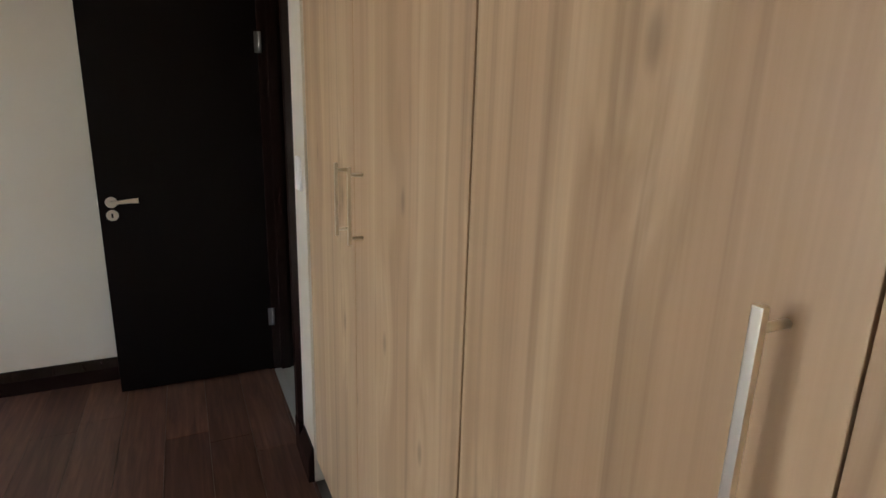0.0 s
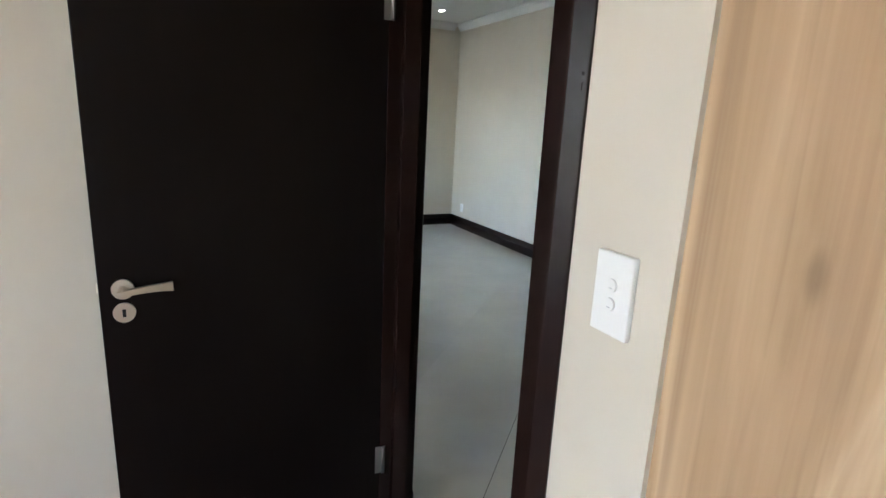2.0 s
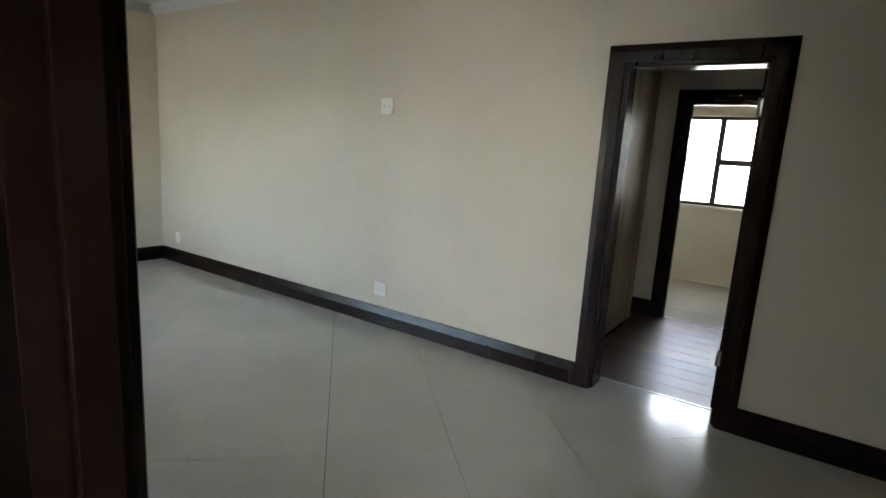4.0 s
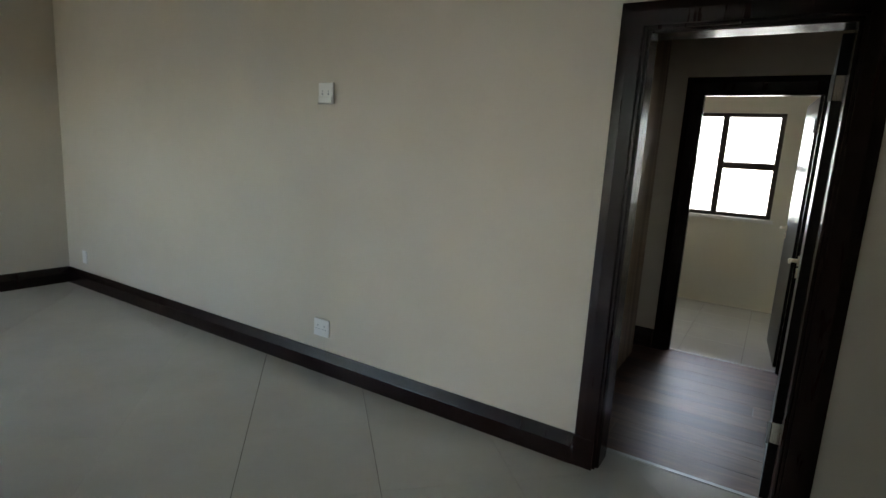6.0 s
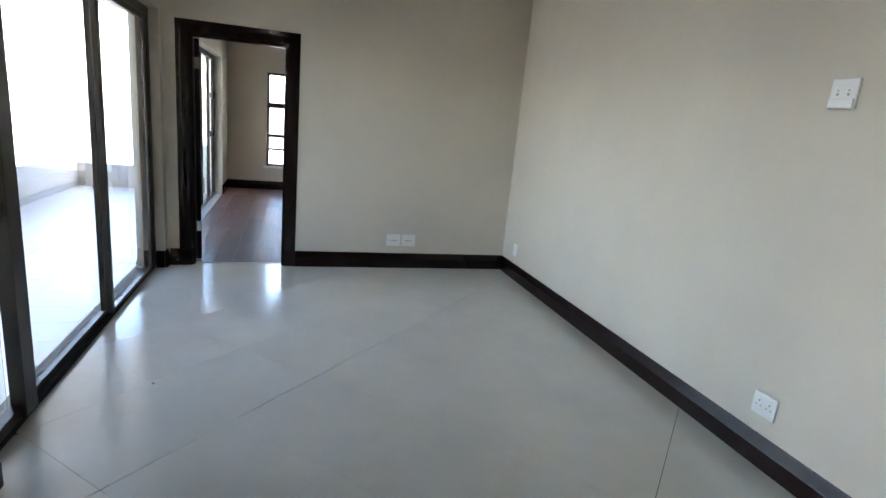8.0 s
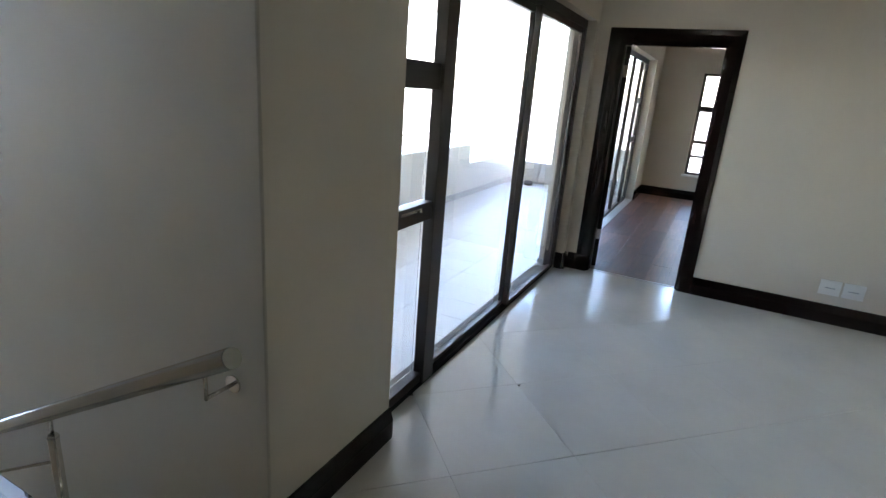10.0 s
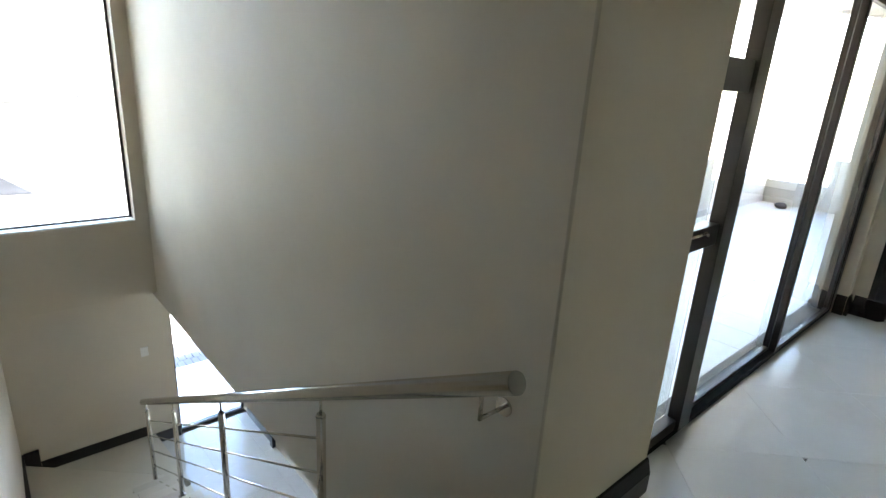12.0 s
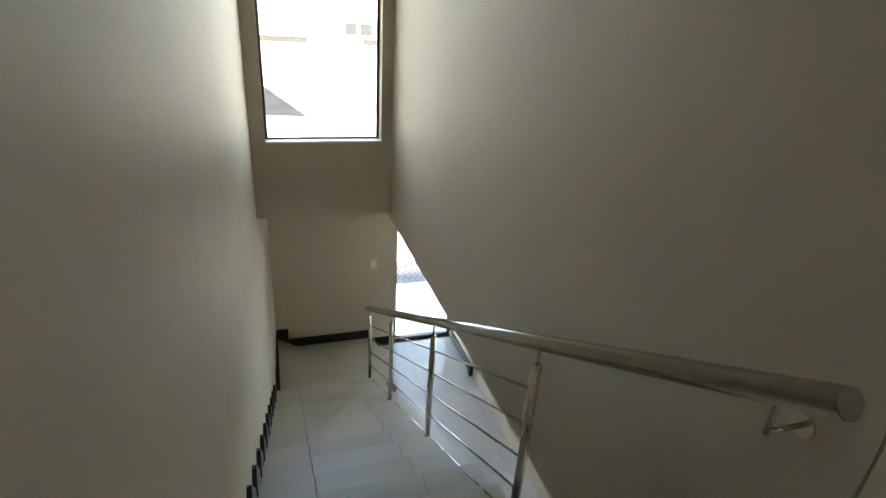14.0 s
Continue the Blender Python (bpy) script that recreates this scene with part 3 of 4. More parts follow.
plate("light_switch", (-3.012, -6.398, 1.228), "-x", 0.072, 0.121, "white two-button light switch plate", "switch")
plate("television_outlet", (0, -3.345, 1.742), "-x", 0.118, 0.122, "white television outlet high on the wall", "outlet")
plate("wall_socket", (0, -3.347, 0.298), "-x", 0.128, 0.112, "white twin wall socket above the skirting", "socket")
plate("blank_plate", (0, -0.323, 0.287), "-x", 0.072, 0.118, "white blank wall plate near the corner", "blank")
plate("wall_socket", (-1.195, 0, 0.285), "-y", 0.138, 0.118, "white wall socket beside another plate", "slots")
plate("telephone_outlet", (-1.043, 0, 0.285), "-y", 0.138, 0.118, "white outlet plate beside a socket", "slots")
plate("wall_socket", (-4.367, -5.205, 0.251), "-y", 0.145, 0.116, "white twin wall socket behind the door", "socket")
plate("light_switch", (-9.27, -3.61, -1.907), "+x", 0.085, 0.125, "white light switch at the foot of the stairs", "switch")


# ---- sliding door to the balcony ----
def bar(e, name, x0, x1, y0, y1, z0, z1, mat=ALU, b=0.003):
    return part(name, box(x0, x1, y0, y1, z0, z1, b), mat, e)


def pane(e, x, y0, y1, z0, z1, mat=GLASS):
    ob = part("pane", box(x - 0.003, x + 0.003, y0, y1, z0, z1), mat, e)
    ob.visible_shadow = False
    return ob


def lounge_slider():
    e = thing("window_1", (0, 0, 0), "bronze aluminium sliding door with a tall sidelight", "sliding door", kind="structure")
    x0, x1, top = -3.405, -3.317, 2.14
    bar(e, "sill_track", x0 + 0.006, x1 - 0.012, -3.04, -0.10, -0.004, 0.03, ALU_DARK)
    bar(e, "head_frame", x0, x1, -3.04, -0.10, 2.075, top)
    bar(e, "jamb", x0, x1, -3.04, -3.0, 0.03, 2.075)
    bar(e, "jamb", x0, x1, -0.165, -0.10, 0.03, 2.075)
    bar(e, "mullion", x0 + 0.033, x1 + 0.005, -2.60, -2.488, 0.03, 2.075)
    xs = -3.385
    for z0, z1 in ((0.93, 1.016), (1.528, 1.642)):
        bar(e, "transom", x0 + 0.02, x1 - 0.012, -3.0, -2.60, z0, z1)
    bar(e, "bottom_rail", x0 + 0.02, x1 - 0.012, -3.0, -2.60, 0.03, 0.085)
    for z0, z1 in ((0.085, 0.93), (1.016, 1.528), (1.642, 2.075)):
        pane(e, xs, -3.0, -2.60, z0, z1)
    st = part("casement_stay", box(-3.345, -3.325, -2.88, -2.70, 0.985, 0.999, 0.003), STEEL, e, "bright window stay on the transom")
    part("stay_peg", tube((-3.325, -2.74, 0.992), (-3.305, -2.74, 0.992), 0.006, 10), STEEL, st)
    for xs, y0, y1 in ((-3.382, -2.488, -1.275), (-3.342, -1.315, -0.165)):
        bar(e, "stile", xs - 0.018, xs + 0.018, y0, y0 + 0.042, 0.03, 2.075)
        bar(e, "stile", xs - 0.018, xs + 0.018, y1 - 0.042, y1, 0.03, 2.075)
        bar(e, "rail", xs - 0.018, xs + 0.018, y0 + 0.042, y1 - 0.042, 0.03, 0.052)
        bar(e, "rail", xs - 0.018, xs + 0.018, y0 + 0.042, y1 - 0.042, 2.03, 2.075)
        pane(e, xs, y0 + 0.042, y1 - 0.042, 0.052, 2.03)
    bar(e, "door_pull", -3.337, -3.318, -0.205, -0.185, 0.96, 1.14, ALU_DARK)
    return e


lounge_slider()


def second_slider():
    e = thing("window_2", (0, 0, 0), "bronze aluminium sliding door in the further bedroom", "sliding door", kind="structure")
    x0, x1 = -3.40, -3.355
    bar(e, "sill_track", x0, x1, 0.98, 4.2, -0.004, 0.035)
    bar(e, "head_frame", x0, x1, 0.98, 4.2, 2.075, 2.14)
    # Bay below y=1.70 is an unseen addition that lets more daylight reach the floor.
    for y0, y1 in ((0.98, 1.04), (1.70, 1.76), (2.9, 2.97), (3.62, 3.69), (4.14, 4.2)):
        bar(e, "mullion", x0, x1, y0, y1, 0.035, 2.075)
    for z in (0.93, 1.5):
        bar(e, "transom", x0 + 0.01, x1 - 0.01, 3.69, 4.14, z, z + 0.08)
    pane(e, -3.38, 1.04, 1.70, 0.035, 2.075)
    pane(e, -3.38, 1.76, 2.9, 0.035, 2.075)
    pane(e, -3.38, 2.97, 3.62, 0.035, 2.075)
    for z0, z1 in ((0.035, 0.93), (1.01, 1.5), (1.58, 2.075)):
        pane(e, -3.38, 3.69, 4.14, z0, z1)


second_slider()


def louvre_window():
    e = thing("window_3", (0, 0, 0), "tall narrow dark-framed window in four lights", "window", kind="structure")
    y0, y1 = 5.05, 5.10
    part("frame", box(-2.60, -2.555, y0, y1, 0.42, 2.03, 0.003), ALU, e)
    part("frame", box(-2.145, -2.10, y0, y1, 0.42, 2.03, 0.003), ALU, e)
    for z0, z1 in ((0.42, 0.46), (0.705, 0.74), (0.935, 0.985), (1.44, 1.53), (1.99, 2.03)):
        part("transom", box(-2.555, -2.145, y0, y1, z0, z1, 0.003), ALU, e)
    for z0, z1 in ((0.46, 0.705), (0.74, 0.935), (0.985, 1.44), (1.53, 1.99)):
        p = part("pane", box(-2.555, -2.145, 5.072, 5.078, z0, z1), GLASS, e)
        p.visible_shadow = False
    part("sill", box(-2.64, -2.06, 4.985, 5.05, 0.385, 0.42, 0.004), WHITE_PVC, e, "white painted window sill")
    s = thing("shutter", (0, 0, 0), "pale slatted screen outside the narrow window", "shutter")
    for k in range(26):
        z = 0.745 + k * 0.028
        part("slat", box(-2.60, -2.10, 5.24, 5.255, z, z + 0.012), WHITE_PVC, s)
    part("stile", box(-2.63, -2.60, 5.235, 5.26, 0.73, 1.49), WHITE_PVC, s)
    part("stile", box(-2.10, -2.07, 5.235, 5.26, 0.73, 1.49), WHITE_PVC, s)
    for x in (-2.615, -2.085):
        part("bracket", box(x - 0.01, x + 0.01, 5.14, 5.236, 1.22, 1.26), WHITE_PVC, s)


louvre_window()


def bath_window():
    e = thing("window_4", (0, 0, 0), "dark-framed frosted bathroom window", "window", kind="structure")
    x0, x1 = 4.05, 4.10
    ys, ye = -5.655, -4.55
    for y0, y1 in ((ys, ys + 0.045), (-5.15, -5.09), (ye - 0.045, ye)):
        part("frame", box(x0, x1, y0, y1, 0.96, 2.03, 0.003), ALU, e)
    for y0, y1 in ((ys + 0.045, -5.15), (-5.09, ye - 0.045)):
        for z0, z1 in ((0.96, 1.00), (1.99, 2.03)):
            part("rail", box(x0, x1, y0, y1, z0, z1, 0.003), ALU, e)
    part("transom", box(x0, x1, ys + 0.045, -5.15, 1.46, 1.53, 0.003), ALU, e)
    for y0, y1, z0, z1 in ((ys + 0.045, -5.15, 1.0, 1.46), (ys + 0.045, -5.15, 1.53, 1.99), (-5.09, ye - 0.045, 1.0, 1.99)):
        p = part("pane", box(4.072, 4.078, y0, y1, z0, z1), FROST, e)
        p.visible_shadow = False
    part("sill", box(3.955, 4.05, ys - 0.03, ye + 0.03, 0.925, 0.96, 0.004), WHITE_PVC, e, "white tiled window sill")


bath_window()


def stair_window():
    e = thing("window_5", (0, 0, 0), "large fixed window high over the stairs", "window", kind="structure")
    x0, x1 = -7.71, -7.67
    ys, ye, zs, ze = -4.876, -3.868, 0.20, 2.66
    part("frame", box(x0, x1, ys, ys + 0.022, zs, ze, 0.002), ALU, e)
    part("frame", box(x0, x1, ye - 0.022, ye, zs, ze, 0.002), ALU, e)
    part("rail", box(x0, x1, ys + 0.022, ye - 0.022, zs, zs + 0.024, 0.002), ALU, e)
    part("rail", box(x0, x1, ys + 0.022, ye - 0.022, ze - 0.024, ze, 0.002), ALU, e)
    p = part("pane", box(-7.693, -7.687, ys + 0.022, ye - 0.022, zs + 0.024, ze - 0.024), GLASS, e)
    p.visible_shadow = False
    part("sill", box(-7.67, -7.56, ys, ye, zs - 0.002, zs + 0.012, 0.002), WHITE_PVC, e, "white painted inner sill")


stair_window()


def bedroom_window():
    e = thing("window_6", (0, 0, 0), "wide dark-framed bedroom window", "window", kind="structure")
    for y0, y1 in ((-8.8, -8.75), (-7.73, -7.67), (-6.65, -6.6)):
        part("frame", box(-7.08, -7.03, y0, y1, 0.6, 2.2, 0.003), ALU, e)
    for y0, y1 in ((-8.75, -7.73), (-7.67, -6.65)):
        part("rail", box(-7.08, -7.03, y0, y1, 0.6, 0.65, 0.003), ALU, e)
        part("rail", box(-7.08, -7.03, y0, y1, 2.15, 2.2, 0.003), ALU, e)
        pane(e, -7.055, y0, y1, 0.65, 2.15)


bedroom_window()

# ---- passage cupboard ----
e = thing("cupboard", (1.1, -4.68, 0), "tall brown wooden cupboard in the passage", "cupboard")
part("body", box(-0.66, 0.45, -0.245, 0.31, 0.08, 2.35, 0.003), BROWN_WOOD, e)
part("plinth", box(-0.66, 0.45, -0.215, 0.31, 0.0, 0.08), TRIM, e)
for k in range(2):
    d = part("door", box(-0.658 + k * 0.555, -0.107 + k * 0.555, -0.264, -0.246, 0.085, 2.345, 0.002), BROWN_WOOD, e)

# ---- downlights ----
for x, y in ((-0.64, -0.72), (-2.4, -0.72), (-0.64, -3.6), (-2.4, -6.6)):
    e = thing("downlight", (x, y, CEIL), "small round recessed ceiling downlight", "ceiling light", "lounge downlights")
    bm = bmesh.new()
    n = 28
    rings = [[bm.verts.new((r * math.cos(i * math.tau / n), r * math.sin(i * math.tau / n), z)) for i in range(n)] for r, z in ((0.046, 0.0), (0.045, -0.006), (0.034, -0.006), (0.030, 0.0))]
    for r0, r1 in zip(rings, rings[1:]):
        for i in range(n):
            j = (i + 1) % n
            bm.faces.new((r0[i], r0[j], r1[j], r1[i]))
    part("trim_ring", bm, PLASTIC, e)
    part("lens", tube((0, 0, -0.004), (0, 0, -0.001), 0.031, 24), LAMP, e, "glowing lamp lens")

# ---- stairs ----
RISE, GO, X0, NSTEP = 0.163, 0.2975, -2.875, 18
stairs = thing("stairs", (0, 0, 0), "straight tiled staircase down from the landing", "stairs", kind="structure")
pts = [(X0, -0.30), (X0, -0.014)]
for k in range(1, NSTEP + 1):
    xa = X0 - GO * (k - 1) - 0.010
    pts.append((xa, -RISE * (k - 1) - 0.014))
    pts.append((xa, -RISE * k - 0.014))
pts.append((pts[-1][0] - 0.2, -RISE * NSTEP - 0.014))
pts.append((pts[-1][0], -3.7))
part("core", prism(pts, -5.16, YR - 0.004, "y"), GROUT, stairs)
SPLIT_A, SPLIT_B = -4.72, -4.12      # tile joints across the flight
for k in range(1, NSTEP + 1):
    xn = X0 - GO * (k - 1)
    z = -RISE * k
    for a, b in ((-5.15, SPLIT_A), (SPLIT_A + 0.004, SPLIT_B), (SPLIT_B + 0.004, YR)):
        part("riser_tile", box(xn - 0.010, xn, a, b, z + 0.002, z + RISE - 0.013), STAIR_TILE, stairs)
        if k < NSTEP:
            part("tread_tile", box(xn - GO - 0.018, xn - 0.013, a, b, z - 0.012, z, 0.004), STAIR_TILE, stairs)
# quarter landing with one winder drop, cut along its diagonal
zl = -RISE * NSTEP
xl = X0 - GO * (NSTEP - 1)
part("landing_tile", prism([(xl - 0.012, -5.0), (xl - 0.012, YR), (xl - 0.25, YR), (-9.26, -4.955)][::-1], zl - 0.012, zl), STAIR_TILE, stairs)
part("landing_core", prism([(xl - 0.03, -5.0), (xl - 0.03, YR - 0.004), (xl - 0.24, YR - 0.004), (-9.25, -4.965)][::-1], -3.7, zl - 0.012), STAIR_TILE, stairs)
part("winder_tile", prism([(-9.26, -4.97), (xl - 0.2, YR + 0.25), (-9.26, YR + 0.16)], -3.7, zl - RISE), STAIR_TILE, stairs)
part("joint", prism([(-9.262, -4.957), (xl - 0.252, YR), (xl - 0.258, YR), (-9.268, -4.957)], zl - 0.03, zl - 0.004), GROUT, stairs)
# stepped dark skirting on the left wall
for k in range(1, NSTEP):
    xn = X0 - GO * (k - 1)
    z = -RISE * k
    w = yl(xn - GO / 2)
    part("skirting_tooth", prism([(xn + 0.075, z + RISE + 0.075), (xn + 0.0, z + RISE + 0.15), (xn - 0.03, z + RISE + 0.15), (xn - GO + 0.076, z + 0.075), (xn - GO + 0.076, z - 0.10), (xn + 0.075, z + RISE - 0.01)], w - 0.03, w + 0.022, "y"), SKIRT_TILE, stairs)
sk = thing("landing_skirting", (0, 0, 0), "dark stepped skirting round the quarter landing", "skirting", kind="structure")
part("board", box(-9.268, -9.256, -4.93, -4.79, zl - 0.17, zl + 0.14), SKIRT_TILE, sk)
part("board", box(-9.268, -9.256, -4.788, -3.68, zl - RISE, zl - RISE + 0.135), SKIRT_TILE, sk)
part("board", box(-9.268, -9.256, -3.678, -3.295, ZG, ZG + 0.15), SKIRT_TILE, sk)
part("board", box(-9.256, xl, -4.978, -4.93, zl, zl + 0.14), SKIRT_TILE, sk)

# ---- balustrade ----
YP = -3.866
def rail_z(x):
    return 0.766 + 0.551 * (x + 3.271)
bal = thing("balustrade", (-5.8, YP, 0), "brushed stainless steel stair handrail with posts and wires", "handrail")
off = Matrix.Translation((5.8, -YP, 0))
def bput(name, bm, parent=None, label="", mat=None):
    bmesh.ops.transform(bm, matrix=off, verts=bm.verts[:])
    return part(name, bm, mat or STEEL, parent or bal, label)
XE, XF = -3.271, -8.24
pa, pb = Vector((XE + 5.8, 0, rail_z(XE))), Vector((XF + 5.8, 0, rail_z(XF)))
half = (pb - pa).length / 2
tr = part("top_rail", tube((0, 0, -half), (0, 0, half), 0.0325, 48), TUBE_STEEL, bal)
tr.matrix_local = Matrix.Translation((pa + pb) / 2) @ (pa - pb).to_track_quat("Z", "Y").to_matrix().to_4x4()
part("end_cap", tube((0, 0, half), (0, 0, half + 0.004), 0.0315, 40), CAP_STEEL, tr, "dull flat steel end cap")
posts = [-4.32, -5.675, -6.95, -8.10]
for i, x in enumerate(posts):
    kf = math.ceil((X0 - x) / GO)
    zf = -RISE * min(kf, NSTEP)
    zt = rail_z(x) - 0.115
    p = bput("post", tube((x, YP, zf), (x, YP, zt), 0.021, 24))
    bput("post_cap", tube((x, YP, zt), (x, YP, zt + 0.012), 0.023, 24, 0.017), p)
    bput("pin", tube((x, YP, zt + 0.01), (x, YP, rail_z(x) - 0.028), 0.007, 14), p)
    bput("base_flange", tube((x, YP, zf), (x, YP, zf + 0.006), 0.036, 24), p)
for j in range(5):
    d = 0.232 + j * 0.19
    xs = posts[0]
    xe = posts[-1]
    bput("infill_bar", tube((xs, YP, rail_z(xs) - d), (xe, YP, rail_z(xe) - d), 0.0065, 12))
# wall bracket at the top end
xb = -3.388
bk = bput("wall_bracket", tube((xb, YR, 0.590), (xb, YR - 0.006, 0.590), 0.030, 24))
bput("arm", tube((xb, YR, 0.590), (xb, YP, 0.592), 0.0065, 12), bk)
bput("arm_upright", tube((xb, YP, 0.587), (xb, YP, rail_z(xb) - 0.02), 0.0065, 12), bk)

# ---- ground-floor hall and entrance ----
structure("floor_ground", box(-9.47, -2.05, YR - 0.004, -2.40, -3.7, ZG - 0.006), GROUT, "pale polished tiled floor of the entrance hall")
ent = thing("window_7", (0, 0, 0), "dark-framed glazed entrance door", "entrance door", kind="structure")
for y0, y1 in ((-3.29, -3.255), (-2.435, -2.40)):
    part("frame", box(-9.42, -9.36, y0, y1, ZG + 0.03, -0.9, 0.003), ALU, ent)
part("sill_track", box(-9.400, -9.375, -3.29, -2.40, ZG - 0.002, ZG + 0.012, 0.003), ALU, ent)
pane(ent, -9.39, -3.255, -2.435, ZG + 0.03, -0.9)
hs = thing("hall_skirting", (0, 0, 0), "short dark skirting board in the entrance hall", "skirting", kind="structure")
part("board", box(-9.2, -8.36, -2.42, -2.401, ZG, ZG + 0.14, 0.003), SKIRT_TILE, hs)
part("end_block", box(-8.36, -8.28, -2.45, -2.401, ZG, ZG + 0.16, 0.003), SKIRT_TILE, hs)

# ---- balcony ----
structure("balcony_slab", box(-5.62, X_OUT, -3.50, 4.8, -0.40, -0.05), GROUT, "concrete balcony slab")
structure("parapet_west", box(-5.62, -5.42, -3.50, 2.49, -0.05, 0.735, 0.006), OUTWALL, "plastered balcony parapet wall")
structure("parapet_west_low", box(-5.615, -5.425, 2.49, 4.8, -0.05, 0.46, 0.006), OUTWALL, "low part of the plastered balcony parapet")
structure("parapet_north", box(-4.60, X_OUT, 4.6, 4.8, -0.05, 0.735, 0.006), OUTWALL, "plastered balcony parapet wall")
structure("parapet_north_low", box(-5.425, -4.60, 4.605, 4.795, -0.05, 0.33, 0.006), OUTWALL, "low part of the plastered balcony parapet")
structure("balcony_skirting", box(-5.42, -5.408, -3.49, 4.59, -0.03, 0.06), BALCONY_TILE, "pale tiled balcony skirting")
structure("wall_nib", box(-3.47, -3.441, -0.10, 0.14, -0.05, 2.9), OUTWALL, "plastered outside wall nib")
structure("nib_skirting", box(-3.48, -3.42, -0.115, -0.102, -0.03, 0.06), BALCONY_TILE, "pale tiled balcony skirting")
arc = [(-5.6 + 2.1 * k / 14, 2.0 + 0.75 * math.sqrt(max(0.0, 1 - (k / 14) ** 2))) for k in range(15)]
structure("balcony_arch", prism(arc + [(-3.5, 3.0), (-5.6, 3.0)], 4.6, 4.8, "y"), OUTWALL, "plastered arch at the end of the balcony")
br = thing("balcony_rail", (-5.52, 0, 0.735), "thin metal rail on the balcony parapet", "railing")
part("rail", tube((0, -3.4, 0.205), (0, 4.7, 0.205), 0.012, 12), STEEL, br)
for k in range(5):
    part("post", tube((0, -3.3 + k * 1.4, 0), (0, -3.3 + k * 1.4, 0.2), 0.010, 12), STEEL, br)
for y in (3.4, 4.68):
    part("post", tube((0, y, -0.276), (0, y, 0.2), 0.010, 12), STEEL, br)
st = thing("stone", (-5.02, 4.20, -0.03), "small dark stone lying on the balcony", "stone")
bm = bmesh.new()
bmesh.ops.create_icosphere(bm, subdivisions=2, radius=0.07)
for v in bm.verts:
    v.co = Vector((v.co.x * 1.3, v.co.y, v.co.z * 0.7)) * (1 + 0.25 * noise.noise(v.co * 20)) + Vector((0, 0, 0.04))
part("body", bm, PAVER, st)
rod = thing("metal_offcut", (-3.62, -2.62, -0.03), "short dark metal offcut on the balcony tiles", "offcut")
part("bar", box(-0.07, 0.07, -0.012, 0.012, 0.0, 0.014, 0.002), ALU, rod)

# ---- outdoors ----
bm = bmesh.new()
bmesh.ops.create_grid(bm, x_segments=2, y_segments=2, size=1500)
g = structure("ground", bm, GROUND, "pale dry open ground reaching the horizon")
g.location = (0, 0, -3.40)
structure("pavement_entrance", box(-11.1, -9.47, -7, 3, -3.40, ZG - 0.02), CONCRETE, "pale concrete apron at the entrance")
band = structure("pavement_band", box(-12.02, -11.1, -7, 3, -3.40, ZG - 0.045), SCREED, "band of grey brick paving")
structure("pavement_drive", box(-19, -12.02, -7, 3, -3.40, ZG - 0.04), CONCRETE, "pale concrete driveway")


def far_house(x, y, w, d, h, turn):
    e = thing("house", (x, y, -3.40), "distant pale plastered house beyond open ground", "house", "distant houses")
    part("wall", box(-d / 2, d / 2, -w / 2, w / 2, 0, h), OUTWALL, e)
    part("roof", box(-d / 2 - 0.4, d / 2 + 0.4, -w / 2 - 0.4, w / 2 + 0.4, h, h + 0.35), ROOFING, e)
    n = max(2, int(w // 3))
    for k in range(n):
        yy = -w / 2 + (k + 0.5) * w / n
        for zz in ((1.0, 2.3), (4.0, 5.3)):
            if zz[1] < h:
                win = part("window", box(d / 2 - 0.05, d / 2 + 0.03, yy - 0.7, yy + 0.7, *zz), WINDOW_GREY, e)
    e.rotation_euler = (0, 0, radians(turn))
    return e


# Flat dark grey patch lying 15 mm above the open ground.
structure("road_patch", prism([(-36, -5.1), (-27.0, -3.25), (-27.8, -9), (-36, -9)], -3.40, -3.385), DARK_PATCH, "dark grey patch on the open ground")
far_house(-72, 5.7, 3.6, 5, 2.9, 0)
far_house(-78, -1.5, 5.0, 6, 2.3, 0)
far_house(-120, -22, 30, 9, 3.4, 0)
far_house(-110, 40, 18, 9, 6.2, 12)
for y, w in ((-3.0, 5.6), (8.2, 4.0)):
    bw = thing("boundary_wall", (-69, y, -3.40), "low grey weathered boundary wall on open ground", "garden wall", "boundary walls")
    part("wall", box(-0.12, 0.12, -w / 2, w / 2, 0, 0.55), WEATHERED, bw)
    part("coping", box(-0.16, 0.16, -w / 2 - 0.04, w / 2 + 0.04, 0.55, 0.62), WEATHERED, bw)


# ---- floor tiles and planks, piece by piece ----
def clip_half(poly, a, b, c):
    """Keep a*x + b*y <= c."""
    out = []
    for i, p in enumerate(poly):
        q = poly[(i + 1) % len(poly)]
        dp, dq = a * p[0] + b * p[1] - c, a * q[0] + b * q[1] - c
        if dp <= 0:
            out.append(p)
        if dp * dq < 0:
            t = dp / (dp - dq)
            out.append((p[0] + t * (q[0] - p[0]), p[1] + t * (q[1] - p[1])))
    return out


def clip_rect(poly, x0, x1, y0, y1):
    for a, b, c in ((1, 0, x1), (-1, 0, -x0), (0, 1, y1), (0, -1, -y0)):
        if len(poly) >= 3:
            poly = clip_half(poly, a, b, c)
    return poly if len(poly) >= 3 else []


def area(poly):
    return abs(sum(p[0] * q[1] - q[0] * p[1] for p, q in zip(poly, poly[1:] + poly[:1]))) / 2


lounge = bpy.data.objects["floor_slab"]
DA, SB = 0.864, 0.836                # pitch of the two sets of diagonal joints


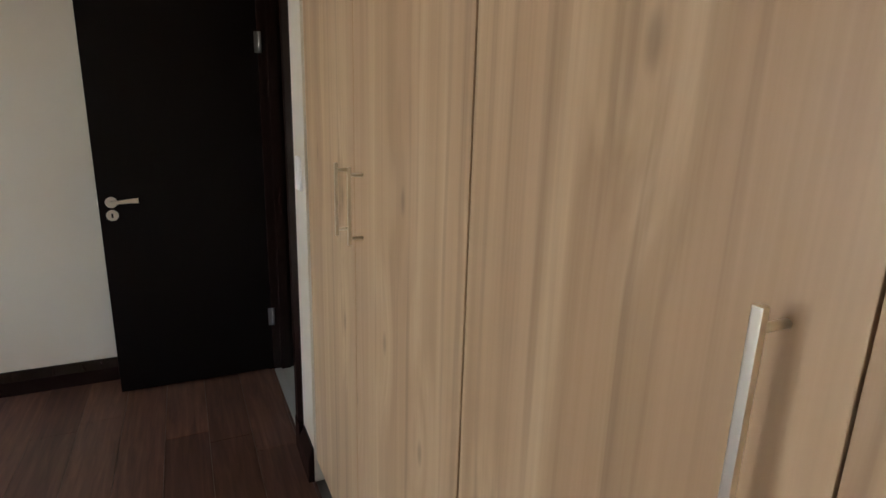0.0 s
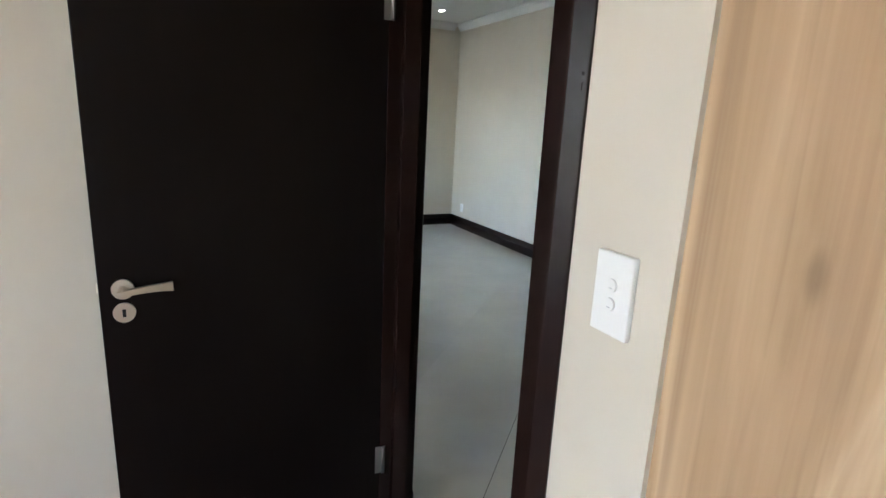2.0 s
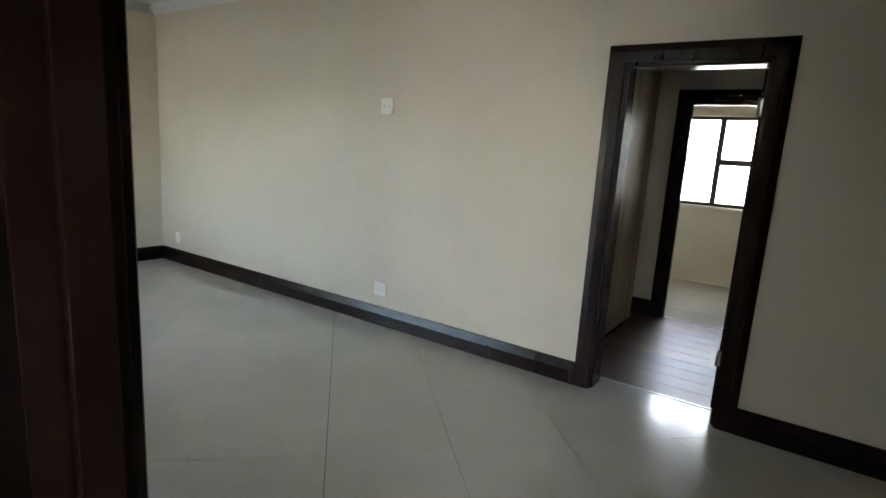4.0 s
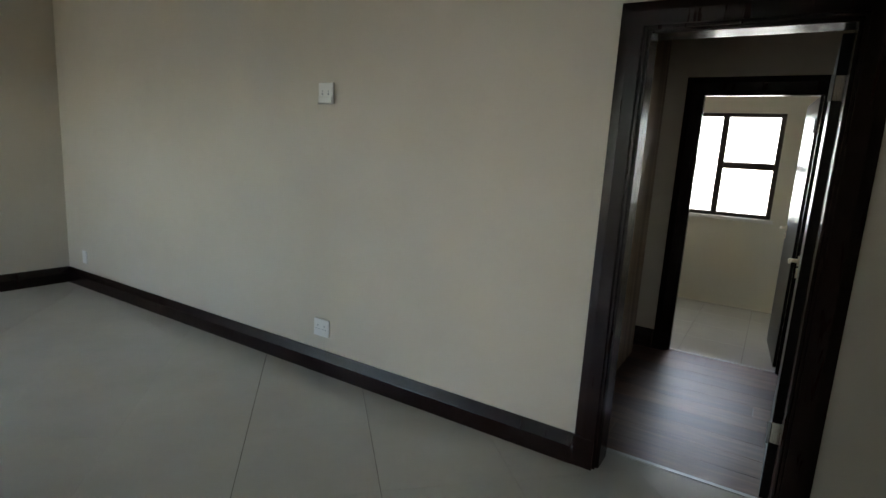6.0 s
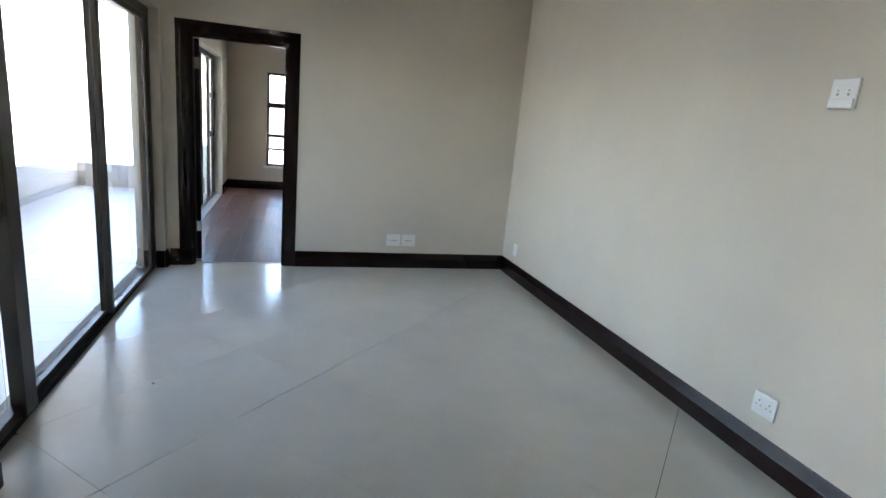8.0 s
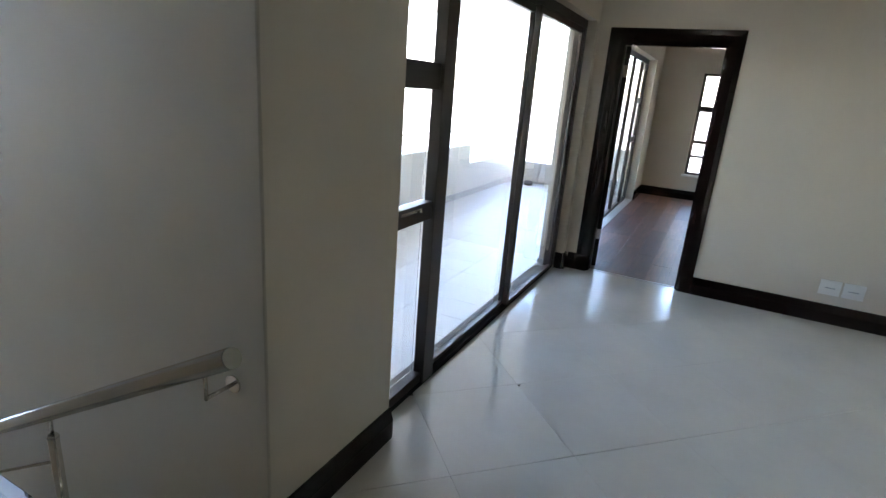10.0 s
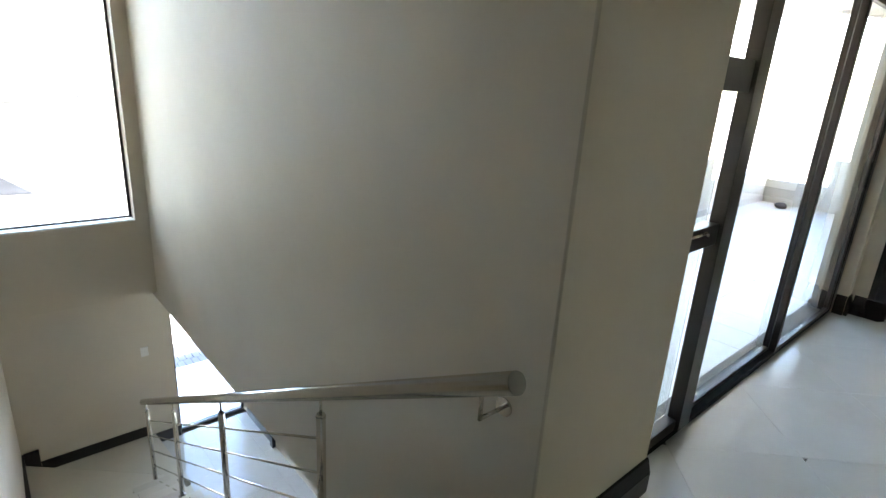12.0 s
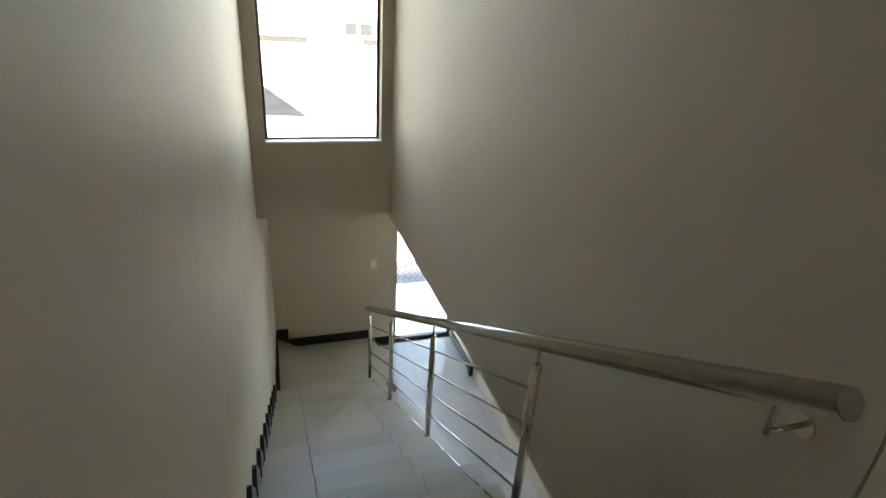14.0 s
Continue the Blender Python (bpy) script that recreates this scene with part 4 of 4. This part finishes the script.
def joint_a(k):
    """Half a joint's width; two of the long joints gape more than the rest."""
    return {0: 0.0026, 3: 0.0024, -1: 0.0011, -2: 0.0012, 4: 0.0015, 5: 0.0013}.get(k, 0.0006)


def joint_b(k):
    return {-3: 0.0013, -2: 0.0008, -1: 0.0006}.get(k, 0.0003)


for i in range(-14, 14):
    for j in range(-14, 14):
        d0, d1 = 0.235 + DA * i + joint_a(i), 0.235 + DA * (i + 1) - joint_a(i + 1)
        s0, s1 = -3.49 + SB * j + joint_b(j), -3.49 + SB * (j + 1) - joint_b(j + 1)
        quad = [((u + v) / 2, (u - v) / 2) for u, v in ((s0, d0), (s0, d1), (s1, d1), (s1, d0))]
        for rect in ((X0, 0.0, -7.5, 0.0), (-3.33, X0, YR, 0.0), (-2.967, X0, -6.20, -5.424), (0.0, XP + 0.011, -5.845, -5.13), (-3.03, -2.255, 0.0, 0.059)):
            poly = clip_rect(quad, *rect)
            if poly and area(poly) > 0.0004:
                part("tile", prism(poly, -0.006, 0.0), TILE, lounge)


def planks(parent, x0, x1, y0, y1, w, length, along):
    rng = random.Random(int(x0 * 100 + y0 * 10))
    u0, u1, v0, v1 = (x0, x1, y0, y1) if along == "y" else (y0, y1, x0, x1)
    u = u0
    while u < u1 - 0.01:
        ue = min(u + w, u1)
        v = v0 - rng.random() * length
        while v < v1 - 0.01:
            a, b = max(v, v0), min(v + length, v1)
            if b - a > 0.02:
                r = (u + 0.0008, ue - 0.0008, a + 0.0008, b - 0.0008) if along == "y" else (a + 0.0008, b - 0.0008, u + 0.0008, ue - 0.0008)
                part("plank", box(*r, -0.012, 0.0, 0.0012), PLANK, parent)
            v += length
        u += w


planks(bpy.data.objects["floor_bedroom"], -6.98, -3.007, -10.3, -5.205, 0.18, 1.25, "y")
planks(bpy.data.objects["floor_passage"], XP + 0.039, 2.079, -6.98, -4.36, 0.18, 1.25, "y")
planks(bpy.data.objects["floor_second_bedroom"], X_IN, 0.0, 0.085, 4.98, 0.18, 1.25, "y")
bath = bpy.data.objects["floor_passage"]
for i in range(4):
    for j in range(6):
        part("tile", box(2.105 + i * 0.47, 2.105 + i * 0.47 + 0.467, -6.98 + j * 0.45, -6.98 + j * 0.45 + 0.447, -0.012, -0.001), TILE, bath)
hall = bpy.data.objects["floor_ground"]
for i in range(13):
    for j in range(3):
        xa, ya = -9.47 + i * 0.60, YR - 0.004 + j * 0.60
        part("tile", box(xa + 0.0015, min(xa + 0.5985, -2.05), ya + 0.0015, min(ya + 0.5985, -2.40), ZG - 0.006, ZG), HALL_TILE, hall)
bslab = bpy.data.objects["balcony_slab"]
for i in range(4):
    for j in range(26):
        xa, ya = -5.42 + i * 0.48, -3.49 + j * 0.31
        part("tile", box(xa + 0.002, xa + 0.478, ya + 0.002, ya + 0.308, -0.05, -0.03), BALCONY_TILE, bslab)
for i in range(4):
    for j in range(24):
        xa, ya = -12.015 + i * 0.228, -3.75 + j * 0.114 + (i % 2) * 0.05
        part("paver", box(xa + 0.004, xa + 0.224, ya + 0.004, ya + 0.110, ZG - 0.05, ZG - 0.028), PAVER, band)
